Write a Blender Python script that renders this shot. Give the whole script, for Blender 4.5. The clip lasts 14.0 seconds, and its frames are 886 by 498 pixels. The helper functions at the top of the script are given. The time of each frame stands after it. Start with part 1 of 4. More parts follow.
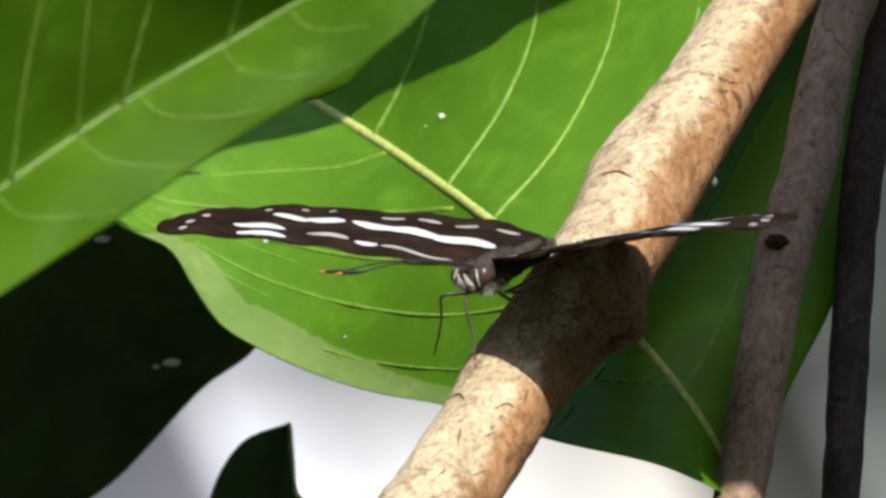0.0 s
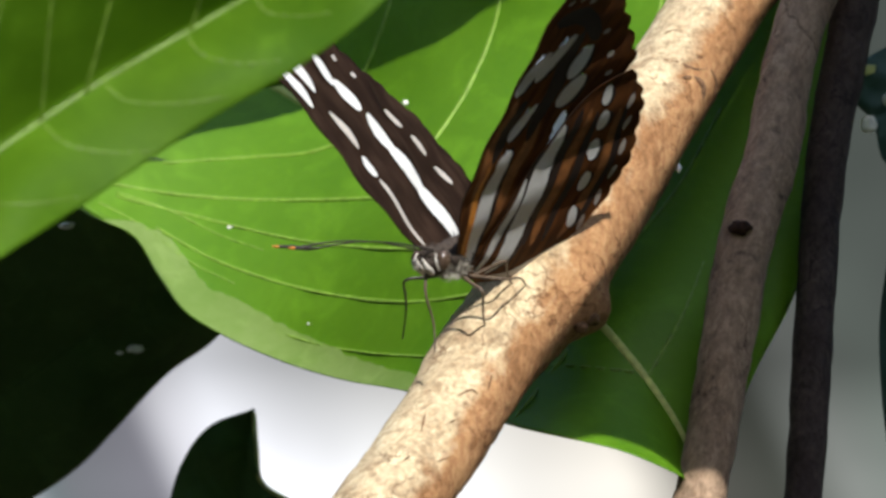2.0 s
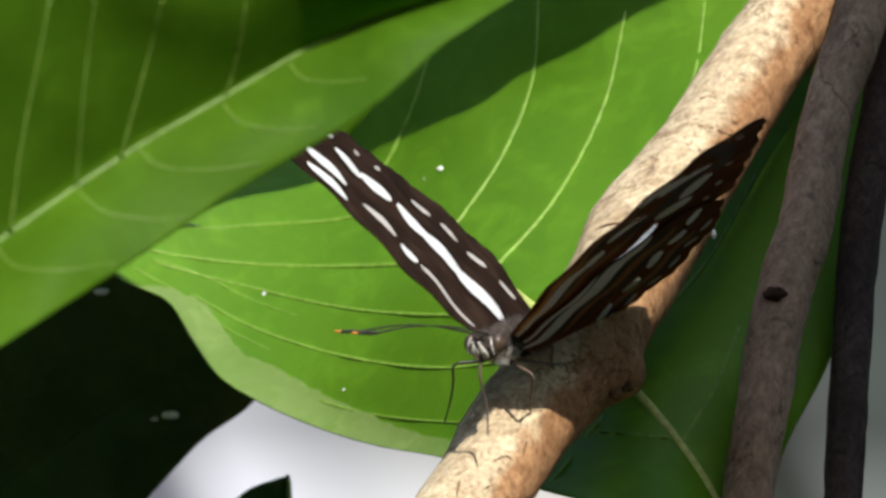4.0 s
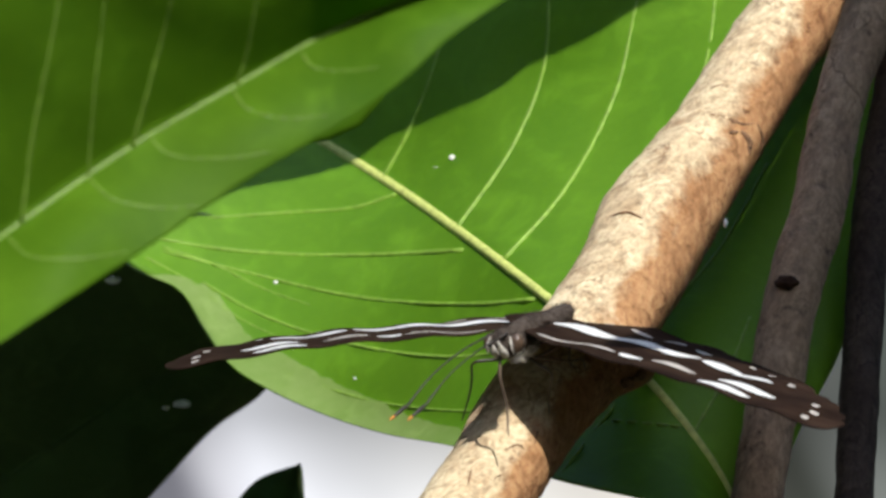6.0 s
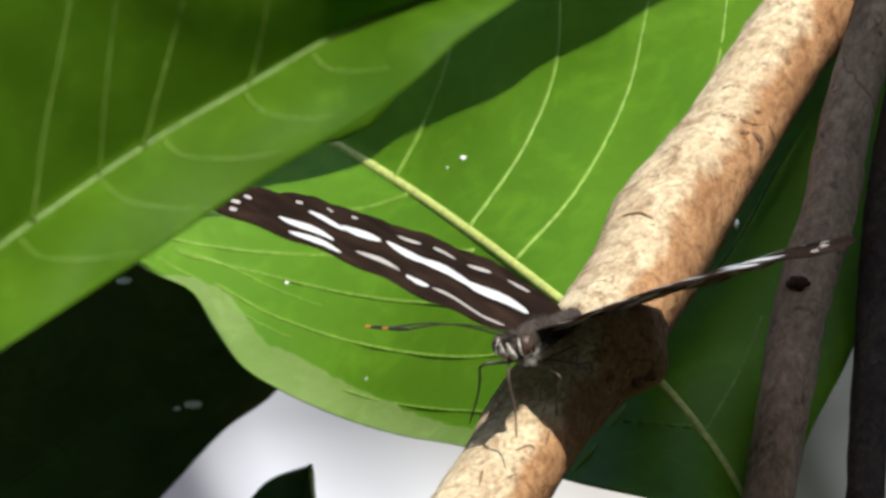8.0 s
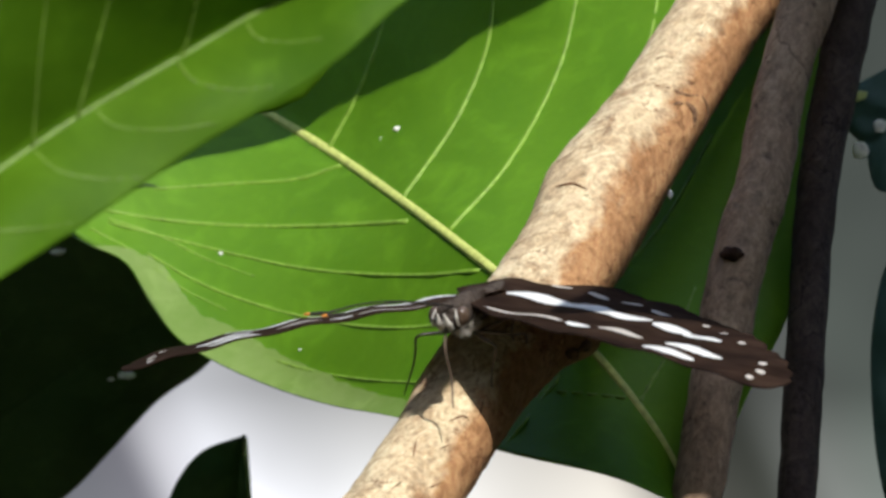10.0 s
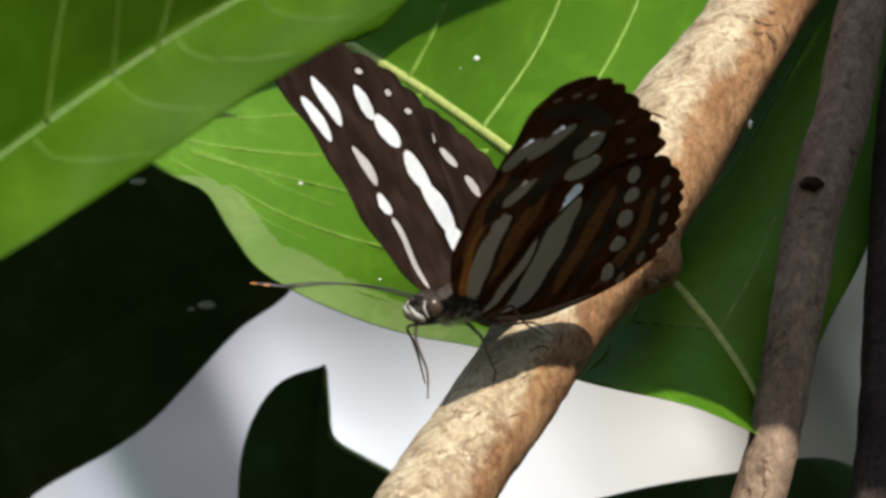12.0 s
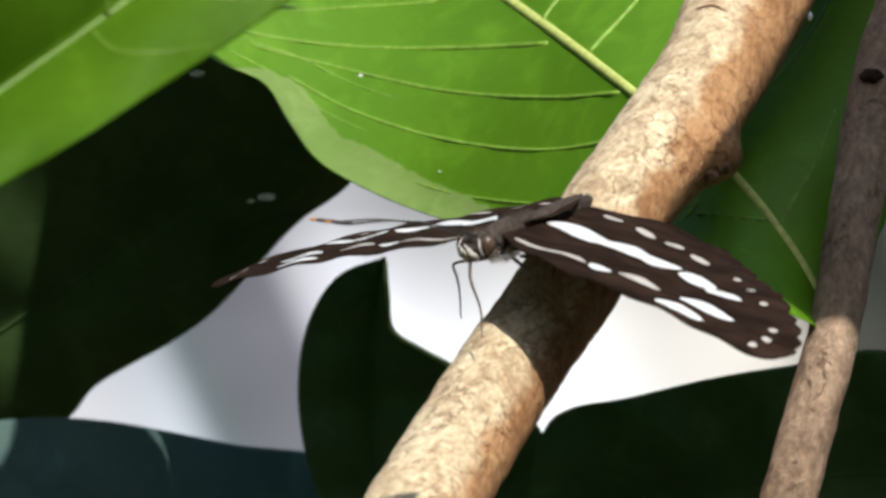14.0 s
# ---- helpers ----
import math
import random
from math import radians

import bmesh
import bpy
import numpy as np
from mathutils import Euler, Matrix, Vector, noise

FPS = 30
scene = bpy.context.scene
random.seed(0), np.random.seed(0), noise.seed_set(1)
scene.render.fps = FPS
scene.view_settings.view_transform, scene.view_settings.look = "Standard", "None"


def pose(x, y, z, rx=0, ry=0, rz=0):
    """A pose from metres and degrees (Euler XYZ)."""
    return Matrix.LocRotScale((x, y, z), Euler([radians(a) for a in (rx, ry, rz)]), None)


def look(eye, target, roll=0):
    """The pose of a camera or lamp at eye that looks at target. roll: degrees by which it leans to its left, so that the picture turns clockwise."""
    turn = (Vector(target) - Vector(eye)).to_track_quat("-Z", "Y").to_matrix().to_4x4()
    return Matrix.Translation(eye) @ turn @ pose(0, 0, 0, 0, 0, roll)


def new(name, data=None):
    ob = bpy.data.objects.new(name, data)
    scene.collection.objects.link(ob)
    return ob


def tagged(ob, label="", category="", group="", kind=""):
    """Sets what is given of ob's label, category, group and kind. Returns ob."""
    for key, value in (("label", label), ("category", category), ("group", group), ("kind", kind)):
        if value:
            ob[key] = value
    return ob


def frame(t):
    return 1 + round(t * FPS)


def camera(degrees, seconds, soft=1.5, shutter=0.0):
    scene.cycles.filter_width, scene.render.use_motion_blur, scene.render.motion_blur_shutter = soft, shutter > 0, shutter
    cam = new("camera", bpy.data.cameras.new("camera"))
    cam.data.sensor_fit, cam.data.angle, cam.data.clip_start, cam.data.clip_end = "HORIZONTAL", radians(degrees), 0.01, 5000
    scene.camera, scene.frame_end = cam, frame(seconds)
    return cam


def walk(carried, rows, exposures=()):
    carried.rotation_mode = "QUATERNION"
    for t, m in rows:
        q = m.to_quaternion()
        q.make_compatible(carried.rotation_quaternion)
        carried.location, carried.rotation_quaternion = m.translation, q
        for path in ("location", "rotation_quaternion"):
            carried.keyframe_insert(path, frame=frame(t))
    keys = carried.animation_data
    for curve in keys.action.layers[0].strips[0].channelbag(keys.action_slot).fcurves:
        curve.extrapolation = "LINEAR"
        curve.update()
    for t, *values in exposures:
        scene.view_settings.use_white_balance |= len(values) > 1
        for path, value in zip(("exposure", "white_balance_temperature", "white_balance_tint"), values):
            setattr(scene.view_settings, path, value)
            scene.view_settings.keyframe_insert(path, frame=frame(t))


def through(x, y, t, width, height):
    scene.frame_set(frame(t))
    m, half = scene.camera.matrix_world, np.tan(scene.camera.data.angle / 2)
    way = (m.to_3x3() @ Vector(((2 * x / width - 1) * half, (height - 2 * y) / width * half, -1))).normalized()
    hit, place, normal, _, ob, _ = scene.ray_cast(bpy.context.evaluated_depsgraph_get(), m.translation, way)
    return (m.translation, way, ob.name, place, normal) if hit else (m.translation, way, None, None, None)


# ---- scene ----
# ---- camera and its walk ----
S = 0.00005          # metres for one unit of the plan, at the branch
EYE = Vector((0.0, -1.2, 0.0))
cam = camera(2 * math.degrees(math.atan(784 * S / 1.2)), 14.0, soft=3.0)
cam.data.dof.use_dof = True
cam.data.dof.focus_distance = 1.205
cam.data.dof.aperture_fstop = 80.0

# how far the view is shifted against the plan: seconds, right, down
PAN = [
    (0.0, -30, -13), (0.5, -55, -25), (1.0, -75, -19), (1.5, -75, -23), (2.0, -94, -37), (2.5, -20, -22),
    (3.0, -27, 48), (3.2, -35, 70), (4.2, -30, 80), (5.3, -2, 72), (5.5, -21, 97), (6.0, -12, 60), (6.5, 0, 0),
    (7.0, 46, -44), (7.5, 8, -5), (8.0, 8, 61), (8.2, -11, 17), (9.2, -60, 5), (10.3, -124, 10), (10.5, -129, -5),
    (11.0, -135, -19), (11.5, -82, 20), (12.0, 32, -115), (12.5, 115, -244), (13.0, 131, -281), (13.5, 133, -286),
    (14.0, 138, -306),
]
# seconds and stops: the picture darkens while the butterfly turns round
STOPS = [(0.0, 0.58), (2.0, 0.55), (2.5, 0.42), (3.0, 0.46), (5.5, 0.53), (6.0, 0.52), (6.5, 0.43), (7.5, 0.45), (8.0, 0.5), (10.3, 0.4), (11.0, 0.35), (11.5, 0.34), (12.0, 0.26), (12.5, 0.26), (13.0, 0.31), (13.5, 0.38), (14.0, 0.48)]
walk(cam, [(t, look(EYE, (-dx * S, 0, dy * S))) for t, dx, dy in PAN], STOPS)

# ---- world, sun, exposure ----
SUN = Vector((0.229, -0.629, 0.743)).normalized()      # towards the sun
world = bpy.data.worlds.new("sky")
scene.world = world
world.use_nodes = True
wn = world.node_tree.nodes
sky = wn.new("ShaderNodeTexSky")
sky.sky_type, sky.sun_disc = "NISHITA", False
sky.sun_elevation = math.asin(SUN.z)
sky.sun_rotation = math.atan2(SUN.x, SUN.y)
wn["Background"].inputs["Strength"].default_value = 0.2
world.node_tree.links.new(sky.outputs["Color"], wn["Background"].inputs["Color"])
lamp = bpy.data.lights.new("sun", "SUN")
lamp.energy, lamp.angle, lamp.color = 4.5, radians(0.5), (1.0, 0.97, 0.91)
sun = new("sun", lamp)
sun.matrix_basis = look(SUN * 3, (0, 0, 0))


# ---- small tools ----
def P(u, v, d=0.0):
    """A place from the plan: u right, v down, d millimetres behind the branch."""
    k = 1 + d * 0.001 / 1.2
    return Vector(((u - 784) * S * k, d * 0.001, (441 - v) * S * k))


def spline(pts, n):
    """n points on a smooth curve through pts (tuples of any length)."""
    a = np.array(pts, float)
    seg = np.linalg.norm(np.diff(a, axis=0), axis=1)
    s = np.concatenate([[0], np.cumsum(seg ** 0.5)])
    m = np.gradient(a, s, axis=0)
    out = []
    for x in np.linspace(0, s[-1], n):
        i = min(int(np.searchsorted(s, x, side="right")) - 1, len(a) - 2)
        h = s[i + 1] - s[i]
        t = (x - s[i]) / h
        out.append((2 * t**3 - 3 * t**2 + 1) * a[i] + (t**3 - 2 * t**2 + t) * h * m[i]
                   + (3 * t**2 - 2 * t**3) * a[i + 1] + (t**3 - t**2) * h * m[i + 1])
    return np.array(out)


def mesh_part(name, verts, faces, mats, parent=None, label="", smooth=True, face_mats=None):
    me = bpy.data.meshes.new(name)
    me.from_pydata([tuple(v) for v in verts], [], faces)
    for m in (mats if isinstance(mats, (list, tuple)) else [mats]):
        me.materials.append(m)
    if face_mats is not None:
        me.polygons.foreach_set("material_index", face_mats)
    if smooth:
        me.polygons.foreach_set("use_smooth", [True] * len(me.polygons))
    me.update()
    ob = new(name, me)
    if parent:
        ob.parent = parent
    return tagged(ob, label)


def tube(path, radii, sides=12, wobble=None):
    """Verts and faces of a closed tube round a path of Vectors. wobble(i, angle, place) scales the radius."""
    verts, faces = [], []
    path = [Vector(p) for p in path]
    ref = Vector((0.13, -1, 0.21)).normalized()
    for i, p in enumerate(path):
        d = (path[min(i + 1, len(path) - 1)] - path[max(i - 1, 0)]).normalized()
        a = d.cross(ref).normalized()
        b = a.cross(d).normalized()
        for k in range(sides):
            w = 2 * math.pi * k / sides
            way = a * math.cos(w) + b * math.sin(w)
            r = radii[i] * (wobble(i, w, p + way * radii[i]) if wobble else 1)
            verts.append(p + way * r)
    n = len(path)
    for i in range(n - 1):
        for k in range(sides):
            k2 = (k + 1) % sides
            faces.append((i * sides + k, (i + 1) * sides + k, (i + 1) * sides + k2, i * sides + k2))
    verts += [path[0], path[-1]]
    for k in range(sides):
        k2 = (k + 1) % sides
        faces.append((n * sides, k, k2))
        faces.append((n * sides + 1, (n - 1) * sides + k2, (n - 1) * sides + k))
    return verts, faces


# ---- materials ----
def material(name, rough=0.6, spec=0.5):
    m = bpy.data.materials.new(name)
    m.use_nodes = True
    n = m.node_tree.nodes
    b = n["Principled BSDF"]
    b.inputs["Roughness"].default_value = rough
    b.inputs["Specular IOR Level"].default_value = spec
    return m, n, m.node_tree.links, b


def coords(n, l, scale=(1, 1, 1), rot=(0, 0, 0)):
    tc = n.new("ShaderNodeTexCoord")
    mp = n.new("ShaderNodeMapping")
    mp.inputs["Scale"].default_value = scale
    mp.inputs["Rotation"].default_value = rot
    l.new(tc.outputs["Object"], mp.inputs["Vector"])
    return mp.outputs["Vector"]


def noise_tex(n, l, vec, scale, detail=4.0, rough=0.55, dist=0.0):
    t = n.new("ShaderNodeTexNoise")
    t.inputs["Scale"].default_value = scale
    t.inputs["Detail"].default_value = detail
    t.inputs["Roughness"].default_value = rough
    t.inputs["Distortion"].default_value = dist
    l.new(vec, t.inputs["Vector"])
    return t.outputs["Fac"]


def ramp(n, l, fac, stops):
    r = n.new("ShaderNodeValToRGB")
    e = r.color_ramp.elements
    while len(e) < len(stops):
        e.new(0.5)
    for x, (pos, col) in zip(e, stops):
        x.position = pos
        x.color = (*col, 1) if len(col) == 3 else (col[0],) * 3 + (1,)
    l.new(fac, r.inputs["Fac"])
    return r.outputs["Color"]


def mix(n, l, fac, a, b, mode="MIX"):
    m = n.new("ShaderNodeMix")
    m.data_type, m.blend_type = "RGBA", mode
    for sock, val in ((m.inputs[0], fac), (m.inputs[6], a), (m.inputs[7], b)):
        if hasattr(val, "is_linked"):
            l.new(val, sock)
        elif isinstance(val, (int, float)):
            sock.default_value = val
        else:
            sock.default_value = (*val, 1)
    return m.outputs[2]


def bump(n, l, height, strength, distance, b):
    k = n.new("ShaderNodeBump")
    k.inputs["Strength"].default_value = strength
    k.inputs["Distance"].default_value = distance
    l.new(height, k.inputs["Height"])
    l.new(k.outputs["Normal"], b.inputs["Normal"])


def bark(name, dark, mid, light, speck, along, stripe=None, size=1.0):
    """Flaky bark: pale flakes, tan ground, dark pits. along: turn of the grain, degrees. stripe: (place across, width, colour) of a brown flank."""
    m, n, l, b = material(name, 0.8, 0.2)
    v = coords(n, l, rot=(0, radians(along), 0))
    st = n.new("ShaderNodeMapping")
    st.inputs["Scale"].default_value = (1, 1, 0.62)
    l.new(v, st.inputs["Vector"])
    sv = st.outputs["Vector"]
    wide = noise_tex(n, l, sv, 190 * size, 4, 0.6, 0.4)
    big = noise_tex(n, l, sv, 520 * size, 9, 0.76, 1.1)
    fine = noise_tex(n, l, sv, 2000 * size, 4, 0.7)
    pale = tuple(min(1, c * 1.22) for c in light)
    base = ramp(n, l, big, [(0.36, dark), (0.44, mid), (0.52, light), (0.62, pale)])
    base = mix(n, l, 0.5, base, ramp(n, l, wide, [(0.36, mid), (0.6, pale)]), "MIX") if not stripe else mix(n, l, 0.3, base, ramp(n, l, wide, [(0.36, mid), (0.6, pale)]))
    # peeling flakes of uneven tone with dark broken rims
    vor = n.new("ShaderNodeTexVoronoi")
    vor.inputs["Scale"].default_value = 300 * size
    vor.inputs["Randomness"].default_value = 1.0
    warp = n.new("ShaderNodeMix")
    warp.data_type = "VECTOR"
    warp.inputs[0].default_value = 0.006
    l.new(sv, warp.inputs[4])
    wob = n.new("ShaderNodeTexNoise")
    wob.inputs["Scale"].default_value = 420 * size
    wob.inputs["Detail"].default_value = 5
    l.new(sv, wob.inputs["Vector"])
    l.new(wob.outputs["Color"], warp.inputs[5])
    l.new(warp.outputs[1], vor.inputs["Vector"])
    tone = n.new("ShaderNodeSeparateXYZ")
    l.new(vor.outputs["Color"], tone.inputs[0])
    base = mix(n, l, ramp(n, l, tone.outputs["X"], [(0.45, (0,)), (0.55, (0.2,)), (0.85, (0.34,))]), base, pale)
    base = mix(n, l, ramp(n, l, tone.outputs["Y"], [(0.62, (0,)), (0.74, (0.4,))]), base, mid)
    edge = n.new("ShaderNodeTexVoronoi")
    edge.feature = "DISTANCE_TO_EDGE"
    edge.inputs["Scale"].default_value = 300 * size
    l.new(warp.outputs[1], edge.inputs["Vector"])
    rim = mix(n, l, 1.0, ramp(n, l, edge.outputs["Distance"], [(0.0, (0.9,)), (0.045, (0,))]), ramp(n, l, wide, [(0.5, (0,)), (0.58, (1,))]), "MULTIPLY")
    base = mix(n, l, rim, base, dark)
    base = mix(n, l, 0.4, base, ramp(n, l, fine, [(0.36, (0.25,)), (0.62, (0.78,))]), "OVERLAY")
    grit = noise_tex(n, l, sv, 1150 * size, 6, 0.75, 0.3)
    base = mix(n, l, 0.3, base, ramp(n, l, grit, [(0.38, (0.25,)), (0.62, (0.78,))]), "OVERLAY")
    flat = n.new("ShaderNodeMapping")
    flat.inputs["Scale"].default_value = (0.6, 1, 1)
    l.new(v, flat.inputs["Vector"])
    pits = noise_tex(n, l, flat.outputs["Vector"], 820 * size, 7, 0.74, 0.5)
    base = mix(n, l, ramp(n, l, pits, [(0.58, (0,)), (0.68, (0.7,))]), base, speck)
    # the flank's brown is bark colour plus that side's weaker light, painted in
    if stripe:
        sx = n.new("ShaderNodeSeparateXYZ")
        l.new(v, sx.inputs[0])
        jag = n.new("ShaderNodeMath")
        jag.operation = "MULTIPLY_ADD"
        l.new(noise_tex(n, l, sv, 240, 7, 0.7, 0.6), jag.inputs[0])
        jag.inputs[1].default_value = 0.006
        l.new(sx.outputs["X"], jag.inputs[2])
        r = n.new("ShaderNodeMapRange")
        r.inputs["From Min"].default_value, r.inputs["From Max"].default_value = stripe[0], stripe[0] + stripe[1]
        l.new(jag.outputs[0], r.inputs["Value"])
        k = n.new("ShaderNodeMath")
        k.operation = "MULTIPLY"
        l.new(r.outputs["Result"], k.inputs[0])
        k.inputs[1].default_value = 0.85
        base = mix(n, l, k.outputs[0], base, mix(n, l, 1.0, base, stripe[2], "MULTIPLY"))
    l.new(base, b.inputs["Base Color"])
    bump(n, l, mix(n, l, 0.5, mix(n, l, 0.35, big, fine), mix(n, l, 0.5, grit, tone.outputs["X"])), 1.0, 0.0011, b)
    return m


def leaf_green(name, deep, bright, rough=0.38, through=0.3, spec=0.5):
    m, n, l, b = material(name, rough, spec)
    v = coords(n, l)
    big = noise_tex(n, l, v, 60, 4)
    fine = noise_tex(n, l, v, 900, 3, 0.6)
    col = ramp(n, l, big, [(0.3, deep), (0.7, bright)])
    col = mix(n, l, 0.3, col, ramp(n, l, fine, [(0.3, deep), (0.7, bright)]))
    blot = noise_tex(n, l, v, 210, 5, 0.65, 0.6)
    col = mix(n, l, ramp(n, l, blot, [(0.5, (0,)), (0.72, (0.45,))]), col, tuple(min(1, c * 1.5 + 0.006) for c in bright))
    l.new(col, b.inputs["Base Color"])
    bump(n, l, mix(n, l, 0.4, fine, big), 0.25, 0.0002, b)
    tr = n.new("ShaderNodeBsdfTranslucent")
    l.new(mix(n, l, 0.6, col, (0.3, 0.55, 0.03)), tr.inputs["Color"])
    mx = n.new("ShaderNodeMixShader")
    mx.inputs["Fac"].default_value = through
    l.new(b.outputs[0], mx.inputs[1])
    l.new(tr.outputs[0], mx.inputs[2])
    l.new(mx.outputs[0], n["Material Output"].inputs["Surface"])
    return m


def plain(name, col, rough=0.7, spec=0.3, vary=0.25, scale=1500, metal=0.0):
    m, n, l, b = material(name, rough, spec)
    b.inputs["Metallic"].default_value = metal
    v = coords(n, l)
    f = noise_tex(n, l, v, scale, 3)
    lo = tuple(c * (1 - vary) for c in col)
    hi = tuple(min(1, c * (1 + vary)) for c in col)
    l.new(ramp(n, l, f, [(0.3, lo), (0.7, hi)]), b.inputs["Base Color"])
    bump(n, l, f, 0.3, 0.0001, b)
    return m


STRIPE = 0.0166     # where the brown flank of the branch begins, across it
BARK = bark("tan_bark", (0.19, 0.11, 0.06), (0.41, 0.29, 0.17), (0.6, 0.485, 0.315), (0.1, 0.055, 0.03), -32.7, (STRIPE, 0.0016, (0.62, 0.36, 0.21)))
TWIG_BARK = bark("grey_twig_bark", (0.08, 0.047, 0.029), (0.19, 0.122, 0.078), (0.31, 0.215, 0.145), (0.022, 0.012, 0.008), -12, None, 0.8)
# the thin twig's shade is put into this near-black copy of the bark
SHADED_BARK = bark("shaded_twig_bark", (0.014, 0.009, 0.008), (0.03, 0.02, 0.017), (0.055, 0.04, 0.033), (0.015, 0.01, 0.008), -5)
# sunlight is put into this colour: a brighter copy of the leaf green
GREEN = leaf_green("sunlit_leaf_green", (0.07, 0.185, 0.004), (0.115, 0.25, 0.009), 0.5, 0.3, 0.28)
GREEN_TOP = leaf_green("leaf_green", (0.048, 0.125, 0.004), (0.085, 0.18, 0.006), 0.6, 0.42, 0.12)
# shade is put into this green, for the leaves lying under the others
SHADED_GREEN = leaf_green("shaded_leaf_green", (0.03, 0.062, 0.016), (0.055, 0.1, 0.028), 0.75, 0.05, 0.16)
# leaf green darkened and blued: skylit shade is put into the colour
SHADY_BLUEGREEN = leaf_green("shady_blue_green_leaf", (0.035, 0.075, 0.066), (0.055, 0.105, 0.092), 0.6, 0.05, 0.2)
# the sheen on the curled leaf edge, put into a paler green
RIM_SHEEN = leaf_green("rim_sheen_green", (0.12, 0.215, 0.03), (0.21, 0.29, 0.085), 0.5, 0.25, 0.3)
VEIN = plain("yellow_green_vein", (0.4, 0.44, 0.12), 0.5, 0.3)
VEIN_PALE = plain("pale_green_vein", (0.17, 0.29, 0.035), 0.5, 0.3)
VEIN_DIM = plain("dull_green_vein", (0.115, 0.2, 0.022), 0.5, 0.4)
PALE = plain("pale_fleck", (0.75, 0.75, 0.7), 0.6)

# ---- ground and backdrop ----
ground_mat, gn, gl, gb = material("leaf_litter", 0.9)
gl.new(ramp(gn, gl, noise_tex(gn, gl, coords(gn, gl), 6, 8), [(0.3, (0.05, 0.035, 0.02)), (0.7, (0.12, 0.1, 0.05))]), gb.inputs["Base Color"])
gv, gf = [], []
for i in range(41):
    for j in range(41):
        x, y = ((i - 20) / 20) ** 3 * 900, ((j - 20) / 20) ** 3 * 900
        gv.append((x, y, -1.1 + 0.06 * noise.noise((x * 0.7, y * 0.7, 0))))
for i in range(40):
    for j in range(40):
        gf.append((i * 41 + j, (i + 1) * 41 + j, (i + 1) * 41 + j + 1, i * 41 + j + 1))
tagged(mesh_part("ground", gv, gf, ground_mat), "brown leaf litter on the ground below the shrub", "ground", kind="structure")

# the backdrop glows: bright sky, dim patches and blur are painted into its emission
back_mat = bpy.data.materials.new("glowing_distance")
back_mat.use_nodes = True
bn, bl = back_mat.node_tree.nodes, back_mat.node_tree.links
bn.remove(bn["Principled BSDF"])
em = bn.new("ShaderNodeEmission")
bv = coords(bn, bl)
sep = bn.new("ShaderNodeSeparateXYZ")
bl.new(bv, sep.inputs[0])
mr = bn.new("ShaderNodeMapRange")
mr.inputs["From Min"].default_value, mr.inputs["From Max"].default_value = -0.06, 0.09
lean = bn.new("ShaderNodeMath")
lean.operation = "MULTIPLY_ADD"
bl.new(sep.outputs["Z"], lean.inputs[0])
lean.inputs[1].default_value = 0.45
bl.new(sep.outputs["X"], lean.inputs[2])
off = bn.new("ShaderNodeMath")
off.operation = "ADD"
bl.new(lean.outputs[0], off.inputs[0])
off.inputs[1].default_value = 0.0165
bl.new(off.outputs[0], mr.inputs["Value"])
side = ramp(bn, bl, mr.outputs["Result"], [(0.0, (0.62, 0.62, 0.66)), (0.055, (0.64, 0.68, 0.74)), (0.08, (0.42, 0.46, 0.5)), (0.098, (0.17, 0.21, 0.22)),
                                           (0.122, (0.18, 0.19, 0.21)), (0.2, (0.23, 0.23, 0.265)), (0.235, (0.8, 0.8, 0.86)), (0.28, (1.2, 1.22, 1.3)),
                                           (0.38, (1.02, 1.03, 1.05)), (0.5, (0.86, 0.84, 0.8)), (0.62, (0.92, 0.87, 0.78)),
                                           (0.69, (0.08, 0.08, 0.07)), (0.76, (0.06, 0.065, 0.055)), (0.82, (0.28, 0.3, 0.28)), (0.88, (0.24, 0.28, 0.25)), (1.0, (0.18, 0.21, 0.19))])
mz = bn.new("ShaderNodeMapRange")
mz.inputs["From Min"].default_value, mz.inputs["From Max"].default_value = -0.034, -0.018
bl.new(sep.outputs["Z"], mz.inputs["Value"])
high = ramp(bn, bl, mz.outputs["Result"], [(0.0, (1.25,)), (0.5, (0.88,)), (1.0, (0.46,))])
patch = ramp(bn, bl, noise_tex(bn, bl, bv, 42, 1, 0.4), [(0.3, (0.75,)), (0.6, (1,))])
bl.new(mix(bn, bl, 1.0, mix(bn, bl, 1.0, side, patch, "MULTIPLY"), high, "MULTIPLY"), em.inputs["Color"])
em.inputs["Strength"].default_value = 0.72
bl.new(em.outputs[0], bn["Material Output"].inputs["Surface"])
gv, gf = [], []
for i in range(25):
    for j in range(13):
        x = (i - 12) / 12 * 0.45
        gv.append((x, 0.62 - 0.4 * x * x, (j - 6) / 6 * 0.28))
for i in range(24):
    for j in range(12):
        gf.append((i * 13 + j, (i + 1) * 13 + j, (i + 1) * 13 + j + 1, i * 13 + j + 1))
tagged(mesh_part("backdrop", gv, gf, back_mat), "glowing backdrop painted with blurred pale sky patches and grey-green distance", "background", kind="structure")


